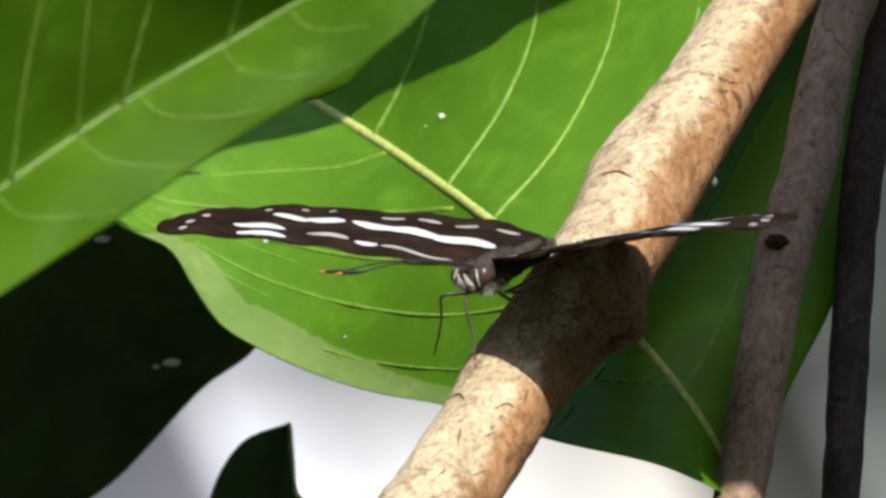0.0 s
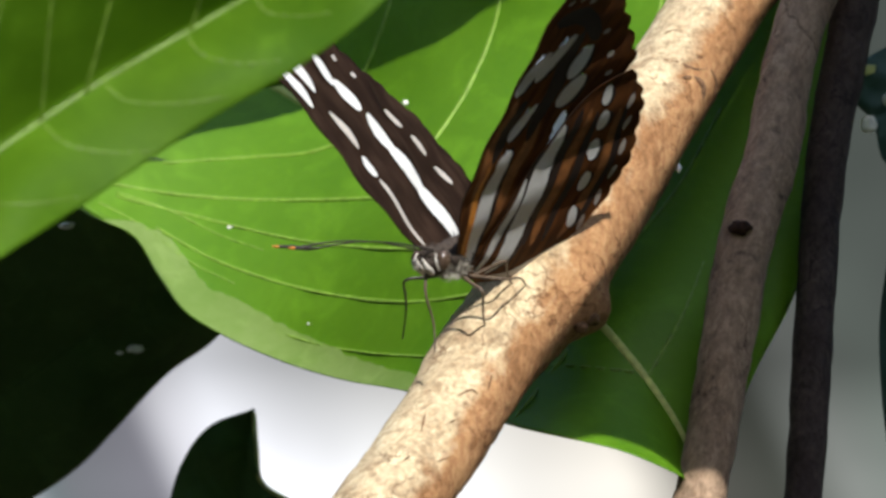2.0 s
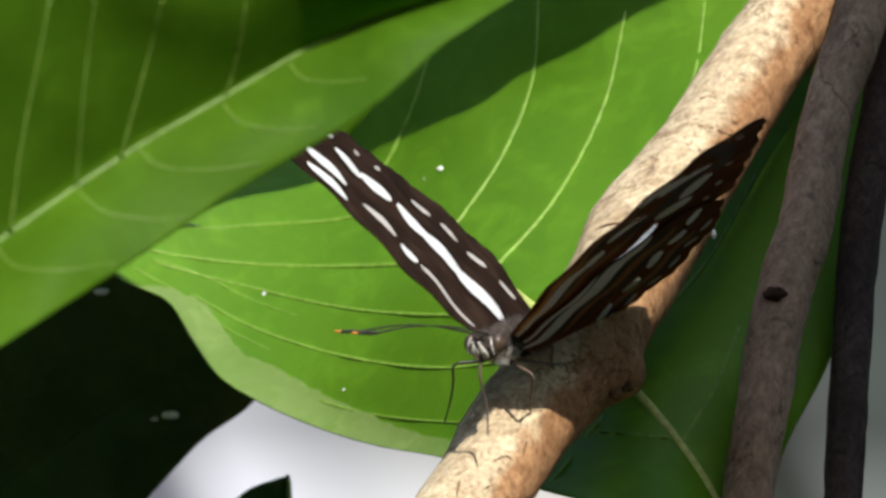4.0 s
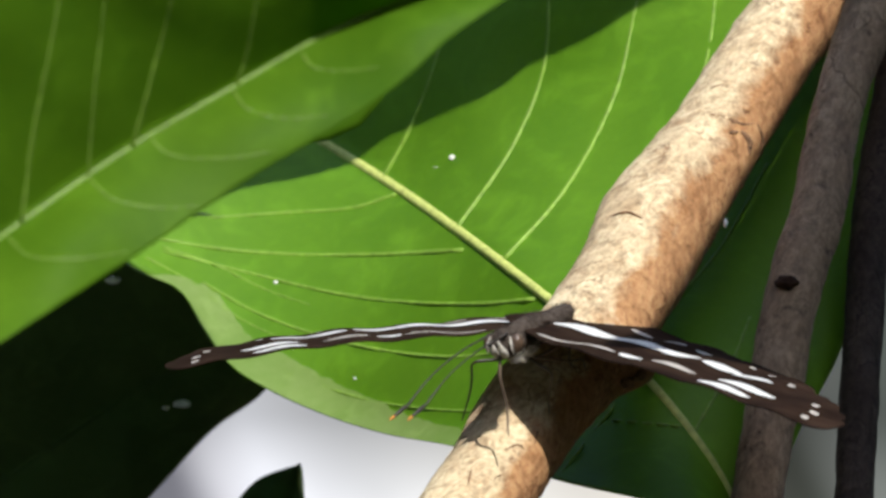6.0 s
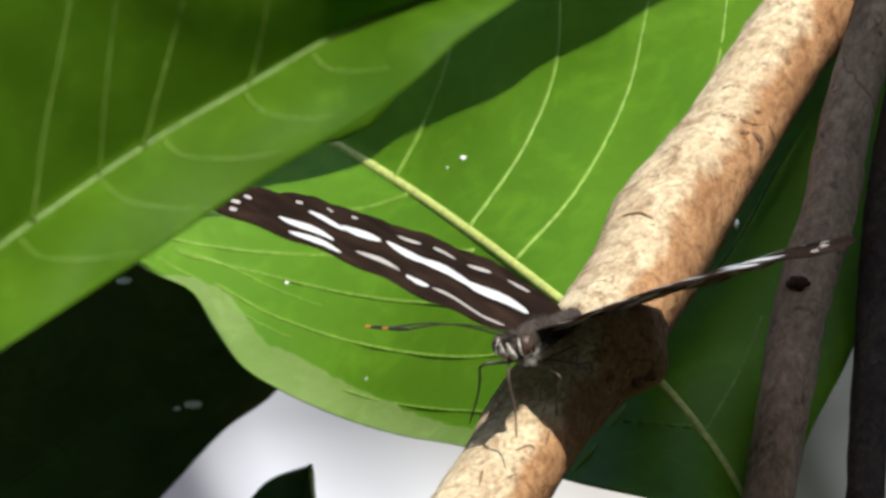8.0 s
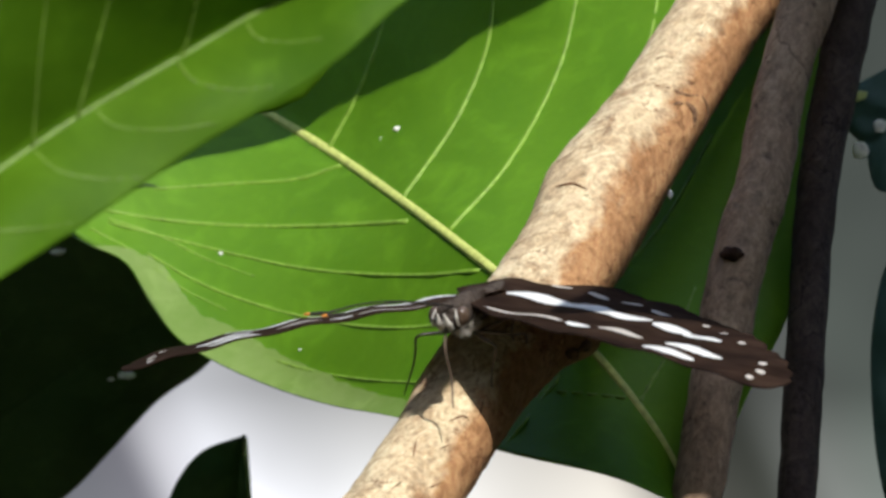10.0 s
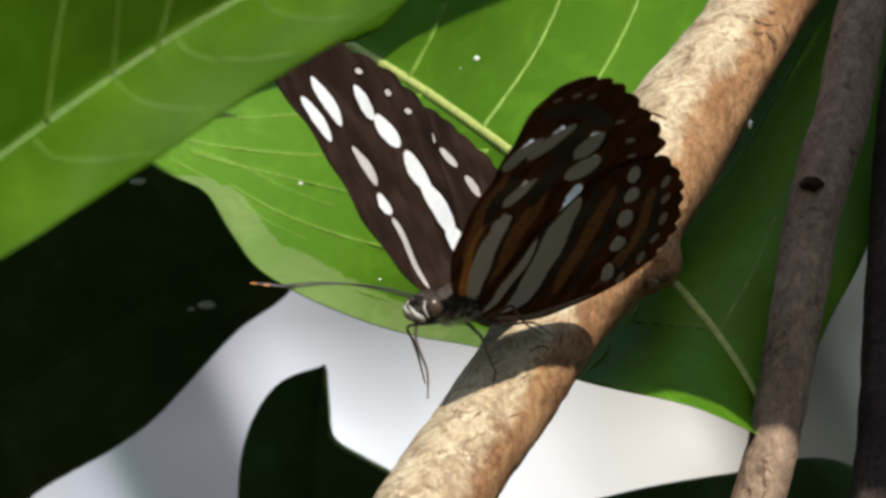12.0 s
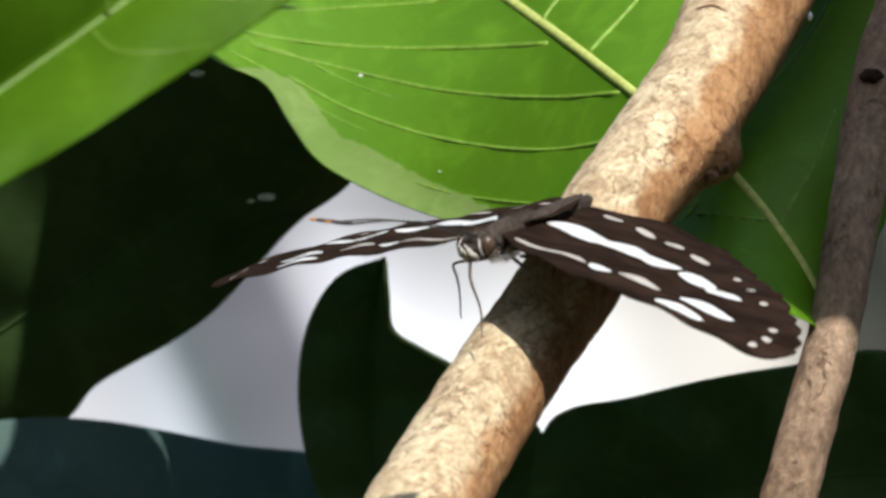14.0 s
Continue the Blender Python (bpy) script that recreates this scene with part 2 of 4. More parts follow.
# ---- unseen foliage added all round, behind the camera and beside it, to hold off skylight ----
def build_thicket():
    rnd = random.Random(21)
    verts, faces = [], []
    for _ in range(5200):
        w = rnd.uniform(0, 2 * math.pi)
        r = rnd.uniform(2.3, 3.2)
        c = Vector((r * math.cos(w), -0.4 + r * math.sin(w), -1.1 + rnd.random() ** 0.9 * 3.0))
        a = Vector((rnd.gauss(0, 1), rnd.gauss(0, 1), rnd.gauss(0, 1) - 0.4)).normalized()
        b = a.orthogonal().normalized()
        size = rnd.uniform(0.14, 0.26)
        o = len(verts)
        bend = a.cross(b) * size * 0.12
        verts += [c - a * size, c - a * size * 0.3 + b * size * 0.4 + bend, c + a * size * 0.4 + b * size * 0.34 + bend, c + a * size,
                  c + a * size * 0.4 - b * size * 0.34 + bend, c - a * size * 0.3 - b * size * 0.4 + bend]
        faces += [(o, o + 1, o + 2, o + 3), (o, o + 3, o + 4, o + 5)]
    tagged(mesh_part("thicket", verts, faces, THICKET), "dense dark green shrubs, unseen, added round the place to block skylight", "foliage", kind="stuff")


THICKET = leaf_green("thicket_green", (0.02, 0.05, 0.012), (0.04, 0.09, 0.02), 0.5, 0.2, 0.3)
build_thicket()


# ---- the branch ----
LIMB = [(1760, -480, 86), (1584, -240, 84), (1398, 0, 82), (1282, 180, 86), (1200, 300, 97), (1128, 430, 97),
        (1018, 590, 96), (948, 680, 92), (876, 800, 88), (746, 986, 90), (634, 1168, 96), (484, 1420, 98), (364, 1620, 100)]


def limb_depth(v):
    return (590 - v) * S * 1000


def build_branch():
    thing = tagged(new("branch"), "sunlit tan bark branch with scars and thin twigs beside it", "branch")
    rows = spline([(u, v, r) for u, v, r in LIMB], 620)
    path = [P(u, v, limb_depth(v)) for u, v, r in rows]
    radii = [r * S for u, v, r in rows]

    knob, swell = P(1128, 580, 1), P(1085, 305, 12)

    def wob(i, w, p):
        n1 = 0.42 * math.exp(-((p - knob).length / 0.0026) ** 2) + 0.12 * math.exp(-((p - swell).length / 0.004) ** 2)
        n1 += noise.noise(p * 260) * 0.035 + noise.noise(p * 700) * 0.022 + noise.noise(p * 1900) * 0.014 + noise.noise(p * 4200) * 0.009
        return 1 + n1
    v, f = tube(path, radii, 96, wob)
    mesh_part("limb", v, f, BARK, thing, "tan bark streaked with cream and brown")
    return thing


def build_twig(branch, pts, mat, label, seed):
    rows = spline(pts, 120)
    path = [P(u, v, d) for u, v, d, r in rows]

    def wob(i, w, p):
        q = p + Vector((seed, 0, 0))
        return 1 + noise.noise(q * 420) * 0.08 + noise.noise(q * 1500) * 0.03
    v, f = tube(path, [r * S for u, v, d, r in rows], 28, wob)
    return mesh_part("twig", v, f, mat, branch, label)


branch = build_branch()
build_twig(branch, [(1640, -330, 29, 52), (1560, -60, 22, 50), (1492, 141, 17, 47), (1460, 311, 13, 50), (1418, 447, 10, 50),
                    (1378, 660, 7, 48), (1340, 882, 4, 46), (1264, 1168, 0, 50), (1190, 1500, -4, 50)], TWIG_BARK,
           "grey-brown twig with fine speckles and a dark knot", 3.0)
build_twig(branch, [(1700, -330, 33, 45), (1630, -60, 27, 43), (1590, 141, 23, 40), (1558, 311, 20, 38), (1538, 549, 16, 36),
                    (1518, 882, 11, 35), (1480, 1250, 6, 36), (1460, 1500, 4, 36)], SHADED_BARK, "thin dark brown twig in shade", 9.0)


# ---- leaves ----
def leaf(parent, label, mid, low, high, mat, vein_mat, veins=(), bulge=1.0, rib=(9, 3), n=64, m=22, curl=0.0, rim=None, hang=None):
    """A blade lofted from its midrib to its two edges. veins: (width, points of the plan)."""
    a, lo, hi = spline(mid, n), spline(low, n), spline(high, n)

    def at(s, w):
        x = min(max(s, 0), 1) * (n - 1)
        i = min(int(x), n - 2)
        t = x - i
        c = a[i] * (1 - t) + a[i + 1] * t
        e = lo if w < 0 else hi
        q = e[i] * (1 - t) + e[i + 1] * t
        k = abs(w)
        u, v, d = c * (1 - k) + q * k
        d -= (hang if w < 0 and hang is not None else bulge) * math.sin(math.pi * k) * (0.9 + 0.5 * math.sin(s * 31 + (2 if w < 0 else 0)))
        if w < 0:
            d -= curl * math.sin(math.pi * s) * max(0, (k - 0.82) / 0.18) ** 2
        d += 0.5 * noise.noise((u * 0.006, v * 0.006, d * 0.05))
        return u, v, d

    verts, faces = [], []
    cols = 2 * m + 1
    thick = 0.18
    for lay in (0, 1):
        for i in range(n):
            for j in range(cols):
                u, v, d = at(i / (n - 1), (j - m) / m)
                verts.append(P(u, v, d + thick * lay))
    o = n * cols
    for i in range(n - 1):
        for j in range(cols - 1):
            q = (i * cols + j, (i + 1) * cols + j, (i + 1) * cols + j + 1, i * cols + j + 1)
            faces.append(q)
            faces.append(tuple(o + x for x in reversed(q)))
    ring = [j for j in range(cols)] + [i * cols + cols - 1 for i in range(1, n)] \
        + [(n - 1) * cols + j for j in range(cols - 2, -1, -1)] + [i * cols for i in range(n - 2, 0, -1)]
    for k in range(len(ring)):
        p, q = ring[k], ring[(k + 1) % len(ring)]
        faces.append((p, q, o + q, o + p))
    blade = mesh_part("leaf", verts, faces, mat, parent, label)

    def rope(name, pts, r0, r1):
        k = len(pts)
        radii = [(r0 + (r1 - r0) * i / (k - 1)) * S for i in range(k)]
        path = [P(u, v, d - 0.02 + 550 * r) for (u, v, d), r in zip(pts, radii)]
        vv, ff = tube(path, radii, 8)
        mesh_part(name, vv, ff, vein_mat if name == "midrib" or vein_mat is not VEIN else VEIN_PALE, blade)

    # a paler strip over the edge paints its sheen
    if rim:
        rv, rfc = [], []
        for i in range(200):
            s = 0.14 + 0.7 * i / 199
            start = 0.87 + 0.025 * math.sin(s * 9) + 0.02 * noise.noise((s * 22, 4.4, 0)) + 0.015 * noise.noise((s * 90, 1.4, 0))
            start += 0.2 * max(0, 1 - min(s - 0.14, 0.84 - s) / 0.16)
            for j in range(6):
                k = start + (0.995 - start) * j / 5 if start < 0.99 else 0.99 + 0.001 * j
                u, v, d = at(s, -k)
                rv.append(P(u, v, d - 0.09))
        for i in range(199):
            for j in range(5):
                rfc.append((i * 6 + j, i * 6 + j + 1, i * 6 + j + 7, i * 6 + j + 6))
        mesh_part("rim", rv, rfc, rim, blade, "paler rim of the leaf, its sheen put into the colour")

    rope("midrib", [at(i / 79, 0) for i in range(80)], rib[0], rib[1])
    net = np.array([at(i / 90, (j - 40) / 40) for i in range(91) for j in range(81)])

    def on(u, v):
        """The place on the blade over a point of the plan."""
        q = (net[:, 0] - u) ** 2 + (net[:, 1] - v) ** 2
        near = np.argpartition(q, 4)[:4]
        k = 1 / (q[near] + 1.0)
        return u, v, float((net[near, 2] * k).sum() / k.sum())

    for width, *pts in veins:
        rope("lateral_vein", [on(u, v) for u, v in spline(pts, 30)], width * 0.95, width * 0.5)
    return blade, on


def plane_d(u, v):
    """How far behind the branch the big leaves hang, in mm: they lean back upwards and to the left."""
    k = min(max((1120 - u) / 560, 0), 1)
    return 11 + (590 - v) * 0.045 + 35 * k * k * (3 - 2 * k)


shrub = tagged(new("shrub"), "broad-leaved green shrub with large veined leaves", "shrub")


def lay(pts, off=0.0):
    return [(u, v, plane_d(u, v) + off + (x[0] if x else 0)) for u, v, *x in pts]


_, over = leaf(shrub, "broad sunlit green leaf with yellow midrib behind the branch",
     lay([(1335, 900, 9), (1290, 790, 4), (1150, 605), (970, 460), (820, 347), (690, 258), (570, 185), (430, 95), (250, -40)], 1),
     lay([(1335, 900, 9), (1279, 871, 3), (1194, 836), (1000, 791), (820, 732), (700, 710), (600, 680), (490, 632), (420, 588), (370, 520),
          (330, 455), (237, 410), (150, 300), (250, -40)], -1),
     lay([(1335, 900, 9), (1385, 800, 9), (1433, 690, 7), (1500, 560, 5), (1550, 390, 3), (1600, 150), (1420, -120), (1150, -250), (800, -320), (500, -220), (250, -40)]),
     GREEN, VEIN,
     [(6, (690, 258), (735, 175), (785, 40), (800, -80)), (6, (820, 347), (920, 200), (975, 60), (985, -100)),
      (6, (903, 402), (1010, 280), (1100, 110), (1140, -60)), (5, (1060, 540), (1190, 250), (1262, 50), (1280, -80)),
      (5, (1130, 592), (1180, 510), (1290, 375), (1370, 230)), (4, (1240, 705), (1300, 600), (1340, 500)),
      (5, (712, 285), (640, 308), (520, 317), (380, 326)), (6, (832, 384), (700, 391), (520, 391), (380, 378), (290, 362)),
      (5, (960, 470), (850, 479), (650, 467), (430, 418), (300, 385)), (5, (1020, 540), (830, 572), (650, 553), (480, 500), (370, 440)),
      (4, (1090, 600), (940, 665), (830, 668), (670, 650), (520, 602)), (3, (300, 378), (390, 408), (480, 452), (560, 480)), (3, (270, 396), (350, 440), (430, 500), (510, 540)), (4, (1215, 696), (1130, 687), (1020, 680)), (5, (1135, 606), (1075, 690), (998, 786))], rib=(9, 11), curl=1.6, rim=RIM_SHEEN, hang=0.1)



def before(pts):
    """Places on the leaf that hangs nearer than the branch, by the depths given in mm."""
    return [(u, v, -106 + (590 - v) * 0.03 - gap) for u, v, gap in pts]


leaf(shrub, "bright green leaf folded along its midrib, nearer than the branch",
     before([(-420, 700, 2), (-220, 530, 1), (0, 370, 1), (245, 200, 1), (430, 92, 1.2), (600, -5, 1.6), (800, -82, 3), (1005, -120, 4)]),
     before([(-420, 700, 3), (-250, 690, 3), (-120, 625, 3), (0, 555, 5), (120, 478, 3.5), (237, 403, 1.3), (455, 256, 0.8), (620, 158, 2.2), (720, 88, 3.8),
             (812, 5, 4.6), (907, -61, 5.2), (980, -104, 5), (1005, -120, 4)]),
     before([(-420, 700, 2), (-420, 380, 16), (-300, 60, 25), (-100, -150, 27), (150, -160, 22), (420, -140, 15), (700, -132, 9), (1005, -120, 4)]),
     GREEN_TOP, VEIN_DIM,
     [(5, (50, 332), (66, 200), (105, 0), (120, -80)), (4, (167, 250), (176, 130), (190, 0), (200, -80)),
      (5, (245, 202), (270, 110), (300, 0), (320, -80)), (5, (430, 92), (446, 40), (462, -40), (470, -90)),
      (3, (28, 362), (60, 392), (150, 398), (235, 386)), (3, (170, 258), (210, 292), (290, 308), (370, 305)),
      (3, (280, 187), (310, 213), (400, 221), (500, 208)), (3, (425, 102), (450, 133), (520, 150), (590, 145)),
      (3, (545, 32), (565, 58), (620, 66), (680, 60))], rib=(7, 7))


def sunward(pts, far=95.0):
    """Places moved towards the sun by so many mm, in the plan."""
    out = []
    for u, v, d in pts:
        p = P(u, v, d) + SUN * far * 0.001
        q = 1 + p.y / 1.2
        out.append((784 + p.x / (S * q), 441 - p.z / (S * q), p.y * 1000))
    return out


# an unseen leaf added higher up, whose shade lies as a dark strip on the broad leaf
STRIP = [(-520, 1020), (-200, 1020), (380, 1040), (470, 800), (418, 604), (371, 519), (329, 463), (226, 419), (330, 316), (455, 257), (520, 238), (610, 221), (690, 190), (770, 152), (850, 120), (900, 95), (940, 63), (985, 38), (1060, 0), (1150, -50), (1300, -110)]
leaf(shrub, "unseen green leaf added higher up to shade the broad leaf",
     sunward([(u - 200, v - 220, min(over(u, v)[2], 60) + 5) for u, v in STRIP], 60),
     sunward([(u, v, min(over(u, v)[2], 60)) for u, v in STRIP], 60),
     sunward([(u - 400, v - 440, min(over(u, v)[2], 60) + 10) for u, v in STRIP], 60),
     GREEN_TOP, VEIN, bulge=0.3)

# an unseen leaf added higher up, which keeps the sun from the twigs and the blade beyond the branch
def flank(v, out=1.0):
    """Where the sun grazes the side of the branch, in the plan, out times its radius from the axis."""
    vs = [q[1] for q in LIMB]

    def at(x):
        return P(float(np.interp(x, vs, [q[0] for q in LIMB])), x, limb_depth(x))
    r = float(np.interp(v, vs, [q[2] for q in LIMB])) * S
    side = (at(v + 30) - at(v - 30)).cross(SUN).normalized()
    p = at(v) + side * r * out * (1 if side.x > 0 else -1)
    q = 1 + p.y / 1.2
    return 784 + p.x / (S * q), 441 - p.z / (S * q), p.y * 1000


leaf(shrub, "large unseen green leaf added higher up to shade the twigs",
     sunward([(1960, -420, 36), (1780, -150, 25), (1600, 150, 14), (1460, 380, 5), (1330, 560, 0), (1150, 785, 0)]),
     sunward([(1960, -420, 36)] + [flank(v, 0.95) for v in (-330, -160, 0, 120, 240, 360, 480, 560, 650)] + [flank(710, 1.1), (1150, 785, 0)]),
     sunward([(1960, -420, 36), (2100, -100, 22), (2050, 250, 8), (1800, 520, -4), (1660, 760, 0), (1520, 815, 0), (1370, 825, 0), (1250, 812, 0), (1150, 785, 0)]),
     GREEN_TOP, VEIN, bulge=0.5)

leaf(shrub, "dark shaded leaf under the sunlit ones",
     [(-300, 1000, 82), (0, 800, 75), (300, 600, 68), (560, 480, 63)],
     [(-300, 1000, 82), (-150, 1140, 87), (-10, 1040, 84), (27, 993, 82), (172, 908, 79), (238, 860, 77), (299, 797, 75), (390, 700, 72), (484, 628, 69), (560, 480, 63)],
     [(-300, 1000, 82), (-300, 600, 68), (0, 350, 59), (300, 300, 57), (500, 380, 60), (560, 480, 63)], SHADED_GREEN, SHADED_GREEN, rib=(6, 4))

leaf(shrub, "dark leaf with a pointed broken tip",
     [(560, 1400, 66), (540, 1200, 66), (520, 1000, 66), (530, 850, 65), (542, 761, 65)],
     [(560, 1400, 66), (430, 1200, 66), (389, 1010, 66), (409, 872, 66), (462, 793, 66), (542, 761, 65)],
     [(560, 1400, 66), (870, 1230, 64), (800, 1042, 64), (660, 952, 64), (560, 888, 65), (542, 761, 65)], SHADED_GREEN, SHADED_GREEN, rib=(6, 4))

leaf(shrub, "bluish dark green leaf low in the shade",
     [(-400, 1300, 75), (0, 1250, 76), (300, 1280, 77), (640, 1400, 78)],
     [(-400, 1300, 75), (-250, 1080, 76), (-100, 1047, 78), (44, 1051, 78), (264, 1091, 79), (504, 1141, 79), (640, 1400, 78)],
     [(-400, 1300, 75), (-200, 1500, 70), (100, 1550, 68), (400, 1550, 70), (640, 1400, 78)], SHADY_BLUEGREEN, SHADY_BLUEGREEN, rib=(6, 4))

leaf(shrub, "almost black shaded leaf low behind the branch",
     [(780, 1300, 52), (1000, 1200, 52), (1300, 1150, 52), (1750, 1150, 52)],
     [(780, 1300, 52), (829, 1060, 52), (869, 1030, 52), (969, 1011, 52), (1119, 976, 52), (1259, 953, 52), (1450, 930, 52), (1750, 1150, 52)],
     [(780, 1300, 52), (1000, 1500, 50), (1400, 1600, 50), (1750, 1150, 52)], SHADED_GREEN, SHADED_GREEN, rib=(6, 4))

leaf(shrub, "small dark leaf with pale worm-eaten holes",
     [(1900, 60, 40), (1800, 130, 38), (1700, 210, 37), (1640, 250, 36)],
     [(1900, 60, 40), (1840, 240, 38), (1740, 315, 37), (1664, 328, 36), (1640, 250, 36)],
     [(1900, 60, 40), (1780, 40, 38), (1680, 110, 37), (1608, 158, 36), (1606, 215, 36), (1640, 250, 36)], SHADY_BLUEGREEN, SHADY_BLUEGREEN, rib=(4, 3), bulge=0.4)
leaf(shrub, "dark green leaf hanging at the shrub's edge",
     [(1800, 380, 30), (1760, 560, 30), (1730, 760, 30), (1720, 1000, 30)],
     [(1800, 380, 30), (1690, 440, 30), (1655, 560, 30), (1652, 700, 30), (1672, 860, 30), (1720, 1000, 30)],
     [(1800, 380, 30), (1900, 560, 32), (1880, 800, 32), (1720, 1000, 30)], SHADY_BLUEGREEN, SHADY_BLUEGREEN, rib=(4, 3), bulge=0.6)


def blob(name, parent, place, size, mat, seed, label=""):
    """A small uneven lump."""
    bm = bmesh.new()
    bmesh.ops.create_icosphere(bm, subdivisions=3, radius=1.0)
    for v in bm.verts:
        k = 1 + 0.35 * noise.noise(v.co * 1.6 + Vector((seed, 0, 0)))
        v.co = Vector((v.co.x * size[0], v.co.y * size[1], v.co.z * size[2])) * k * 0.001
    bmesh.ops.translate(bm, vec=place, verts=bm.verts)
    me = bpy.data.meshes.new(name)
    bm.to_mesh(me)
    bm.free()
    me.materials.append(mat)
    me.polygons.foreach_set("use_smooth", [True] * len(me.polygons))
    ob = new(name, me)
    ob.parent = parent
    return tagged(ob, label)


KNOT = plain("dark_knot_bark", (0.035, 0.017, 0.01), 0.85, 0.15, 0.5, 1800)
SCAR = plain("brown_scar_bark", (0.16, 0.09, 0.05), 0.85, 0.15, 0.6, 1500)
SUNLIT_YELLOW = plain("sunlit_leaf_yellow", (0.5, 0.55, 0.2), 0.5)
main_leaf = [c for c in shrub.children if c.get("label", "").startswith("broad sunlit")][0]
for u, v, r in ((812, 219, 0.32), (500, 440, 0.2), (783, 236, 0.1), (640, 610, 0.12)):
    blob("fleck", main_leaf, P(u, v, over(u, v)[2] - 0.15), (r, 0.08, r * 0.7), PALE, u)
holed = [c for c in shrub.children if "worm-eaten" in c.get("label", "")][0]
# the yellow lump paints a sunlit spot; the pale ones are holes
for u, v, a, c in ((1625, 160, 1.0, 0.5), (1668, 214, 0.6, 0.6), (1632, 258, 0.8, 0.7), (1690, 260, 0.5, 0.4)):
    blob("pale_hole", holed, P(u, v, 35.6), (a, 0.12, c), SUNLIT_YELLOW if u == 1625 else PALE, u + 5)
shaded = [c for c in shrub.children if c.get("label", "").startswith("dark shaded")][0]
# these pale lumps paint a glint and a gap of bright sky
for u, v, a in ((335, 655, 0.8), (306, 662, 0.35), (212, 436, 0.7)):
    blob("fleck", shaded, P(u, v, 54 + (v - 300) * 0.036), (a, 0.1, a * 0.45), PALE, u)
blob("knot", branch, P(1404, 440, 7.4), (1.0, 0.7, 0.7), KNOT, 2)
for u, v, d, r in ((1146, 572, 0.5, 0.75), (1140, 600, -0.6, 0.9), (1122, 618, -1.6, 0.7), (1150, 588, 1.2, 0.8)):
    blob("bud_scar", branch, P(u, v, d), (r, r, r * 0.8), SCAR, u)
blob("fleck", branch, P(1296, 335, 9.5), (0.2, 0.2, 0.38), PALE, 8)


def crack(pts, width):
    """A dark crack or leaf scar that follows the bark's surface."""
    out = []
    for u, v in spline(pts, 26):
        near = sorted(LIMB, key=lambda q: abs(q[1] - v))[:2]
        lo, hi = sorted(near, key=lambda q: q[1])
        k = (v - lo[1]) / (hi[1] - lo[1])
        axis, r = lo[0] + (hi[0] - lo[0]) * k, lo[2] + (hi[2] - lo[2]) * k
        across = (u - axis) * 0.8
        dip = math.sqrt(max(r * r - across * across, 0)) * S * 1000
        out.append(P(u, v, limb_depth(v - (u - axis) * 0.47) - dip * 1.29 + 0.02))
    k = [width * 0.001 * (0.35 + 0.65 * math.sin(math.pi * (i + 0.5) / len(out))) for i in range(len(out))]
    v, f = tube(out, k, 7)
    mesh_part("bark_crack", v, f, SCAR, branch)


for width, *pts in ((0.1, (965, 700), (957, 730)), (0.1, (846, 770), (840, 800)), (0.2, (1250, 142), (1290, 148), (1322, 160), (1344, 160)),
                    (0.34, (1322, 172), (1336, 188), (1338, 214)), (0.24, (1300, 176), (1318, 174)), 
                    (0.14, (1352, 160), (1362, 186), (1356, 214)), (0.12, (1262, 200), (1290, 196), (1306, 206)), 
                    (0.12, (1092, 322), (1124, 316), (1150, 328)),
                    (0.1, (880, 790), (905, 778)), (0.1, (905, 736), (930, 728), (944, 742)), (0.1, (800, 860), (822, 842)), (0.1, (864, 856), (890, 846)),
                    (0.1, (1270, 96), (1288, 90)), (0.1, (1150, 390), (1164, 376), (1188, 372))):
    crack(pts, width)


blob("bud_scar", branch, P(1088, 322, 13), (0.5, 0.5, 0.8), SCAR, 31)

# the sunny edge of the broken leaf, folded up: its sunlight is put into a pale tube
tipped = [c for c in shrub.children if "pointed broken tip" in c.get("label", "")][0]
v, f = tube([P(u, v, d) for u, v, d in spline([(543, 768, 64.4), (548, 830, 64.4), (557, 890, 64.2), (610, 926, 63.6), (660, 953, 63.2), (730, 997, 63.2)], 40)], [0.00022] * 40, 8)
mesh_part("folded_edge", v, f, SUNLIT_YELLOW, tipped, "pale yellow-green strip painting sunlight on the folded edge")


# ---- the butterfly ----
def wing_skin(name, base, streak, rough, through, speck=0.4):
    m, n, l, b = material(name, rough, 0.05)
    v = coords(n, l, (1, 0.22, 1))
    st = noise_tex(n, l, v, 900, 3, 0.6, 0.3)
    big = noise_tex(n, l, coords(n, l), 260, 3)
    col = mix(n, l, ramp(n, l, st, [(0.42, (0,)), (0.62, (1,))]), base, streak)
    dusk = tuple(c * speck for c in base)
    col = mix(n, l, ramp(n, l, big, [(0.35, (0.7,)), (0.65, (0,))]), col, dusk)
    l.new(col, b.inputs["Base Color"])
    bump(n, l, noise_tex(n, l, v, 2600, 2), 0.35, 0.0001, b)
    tr = n.new("ShaderNodeBsdfTranslucent")
    l.new(mix(n, l, 0.4, col, (0.5, 0.17, 0.04)), tr.inputs["Color"])
    mx = n.new("ShaderNodeMixShader")
    mx.inputs["Fac"].default_value = through
    l.new(b.outputs[0], mx.inputs[1])
    l.new(tr.outputs[0], mx.inputs[2])
    l.new(mx.outputs[0], n["Material Output"].inputs["Surface"])
    return m


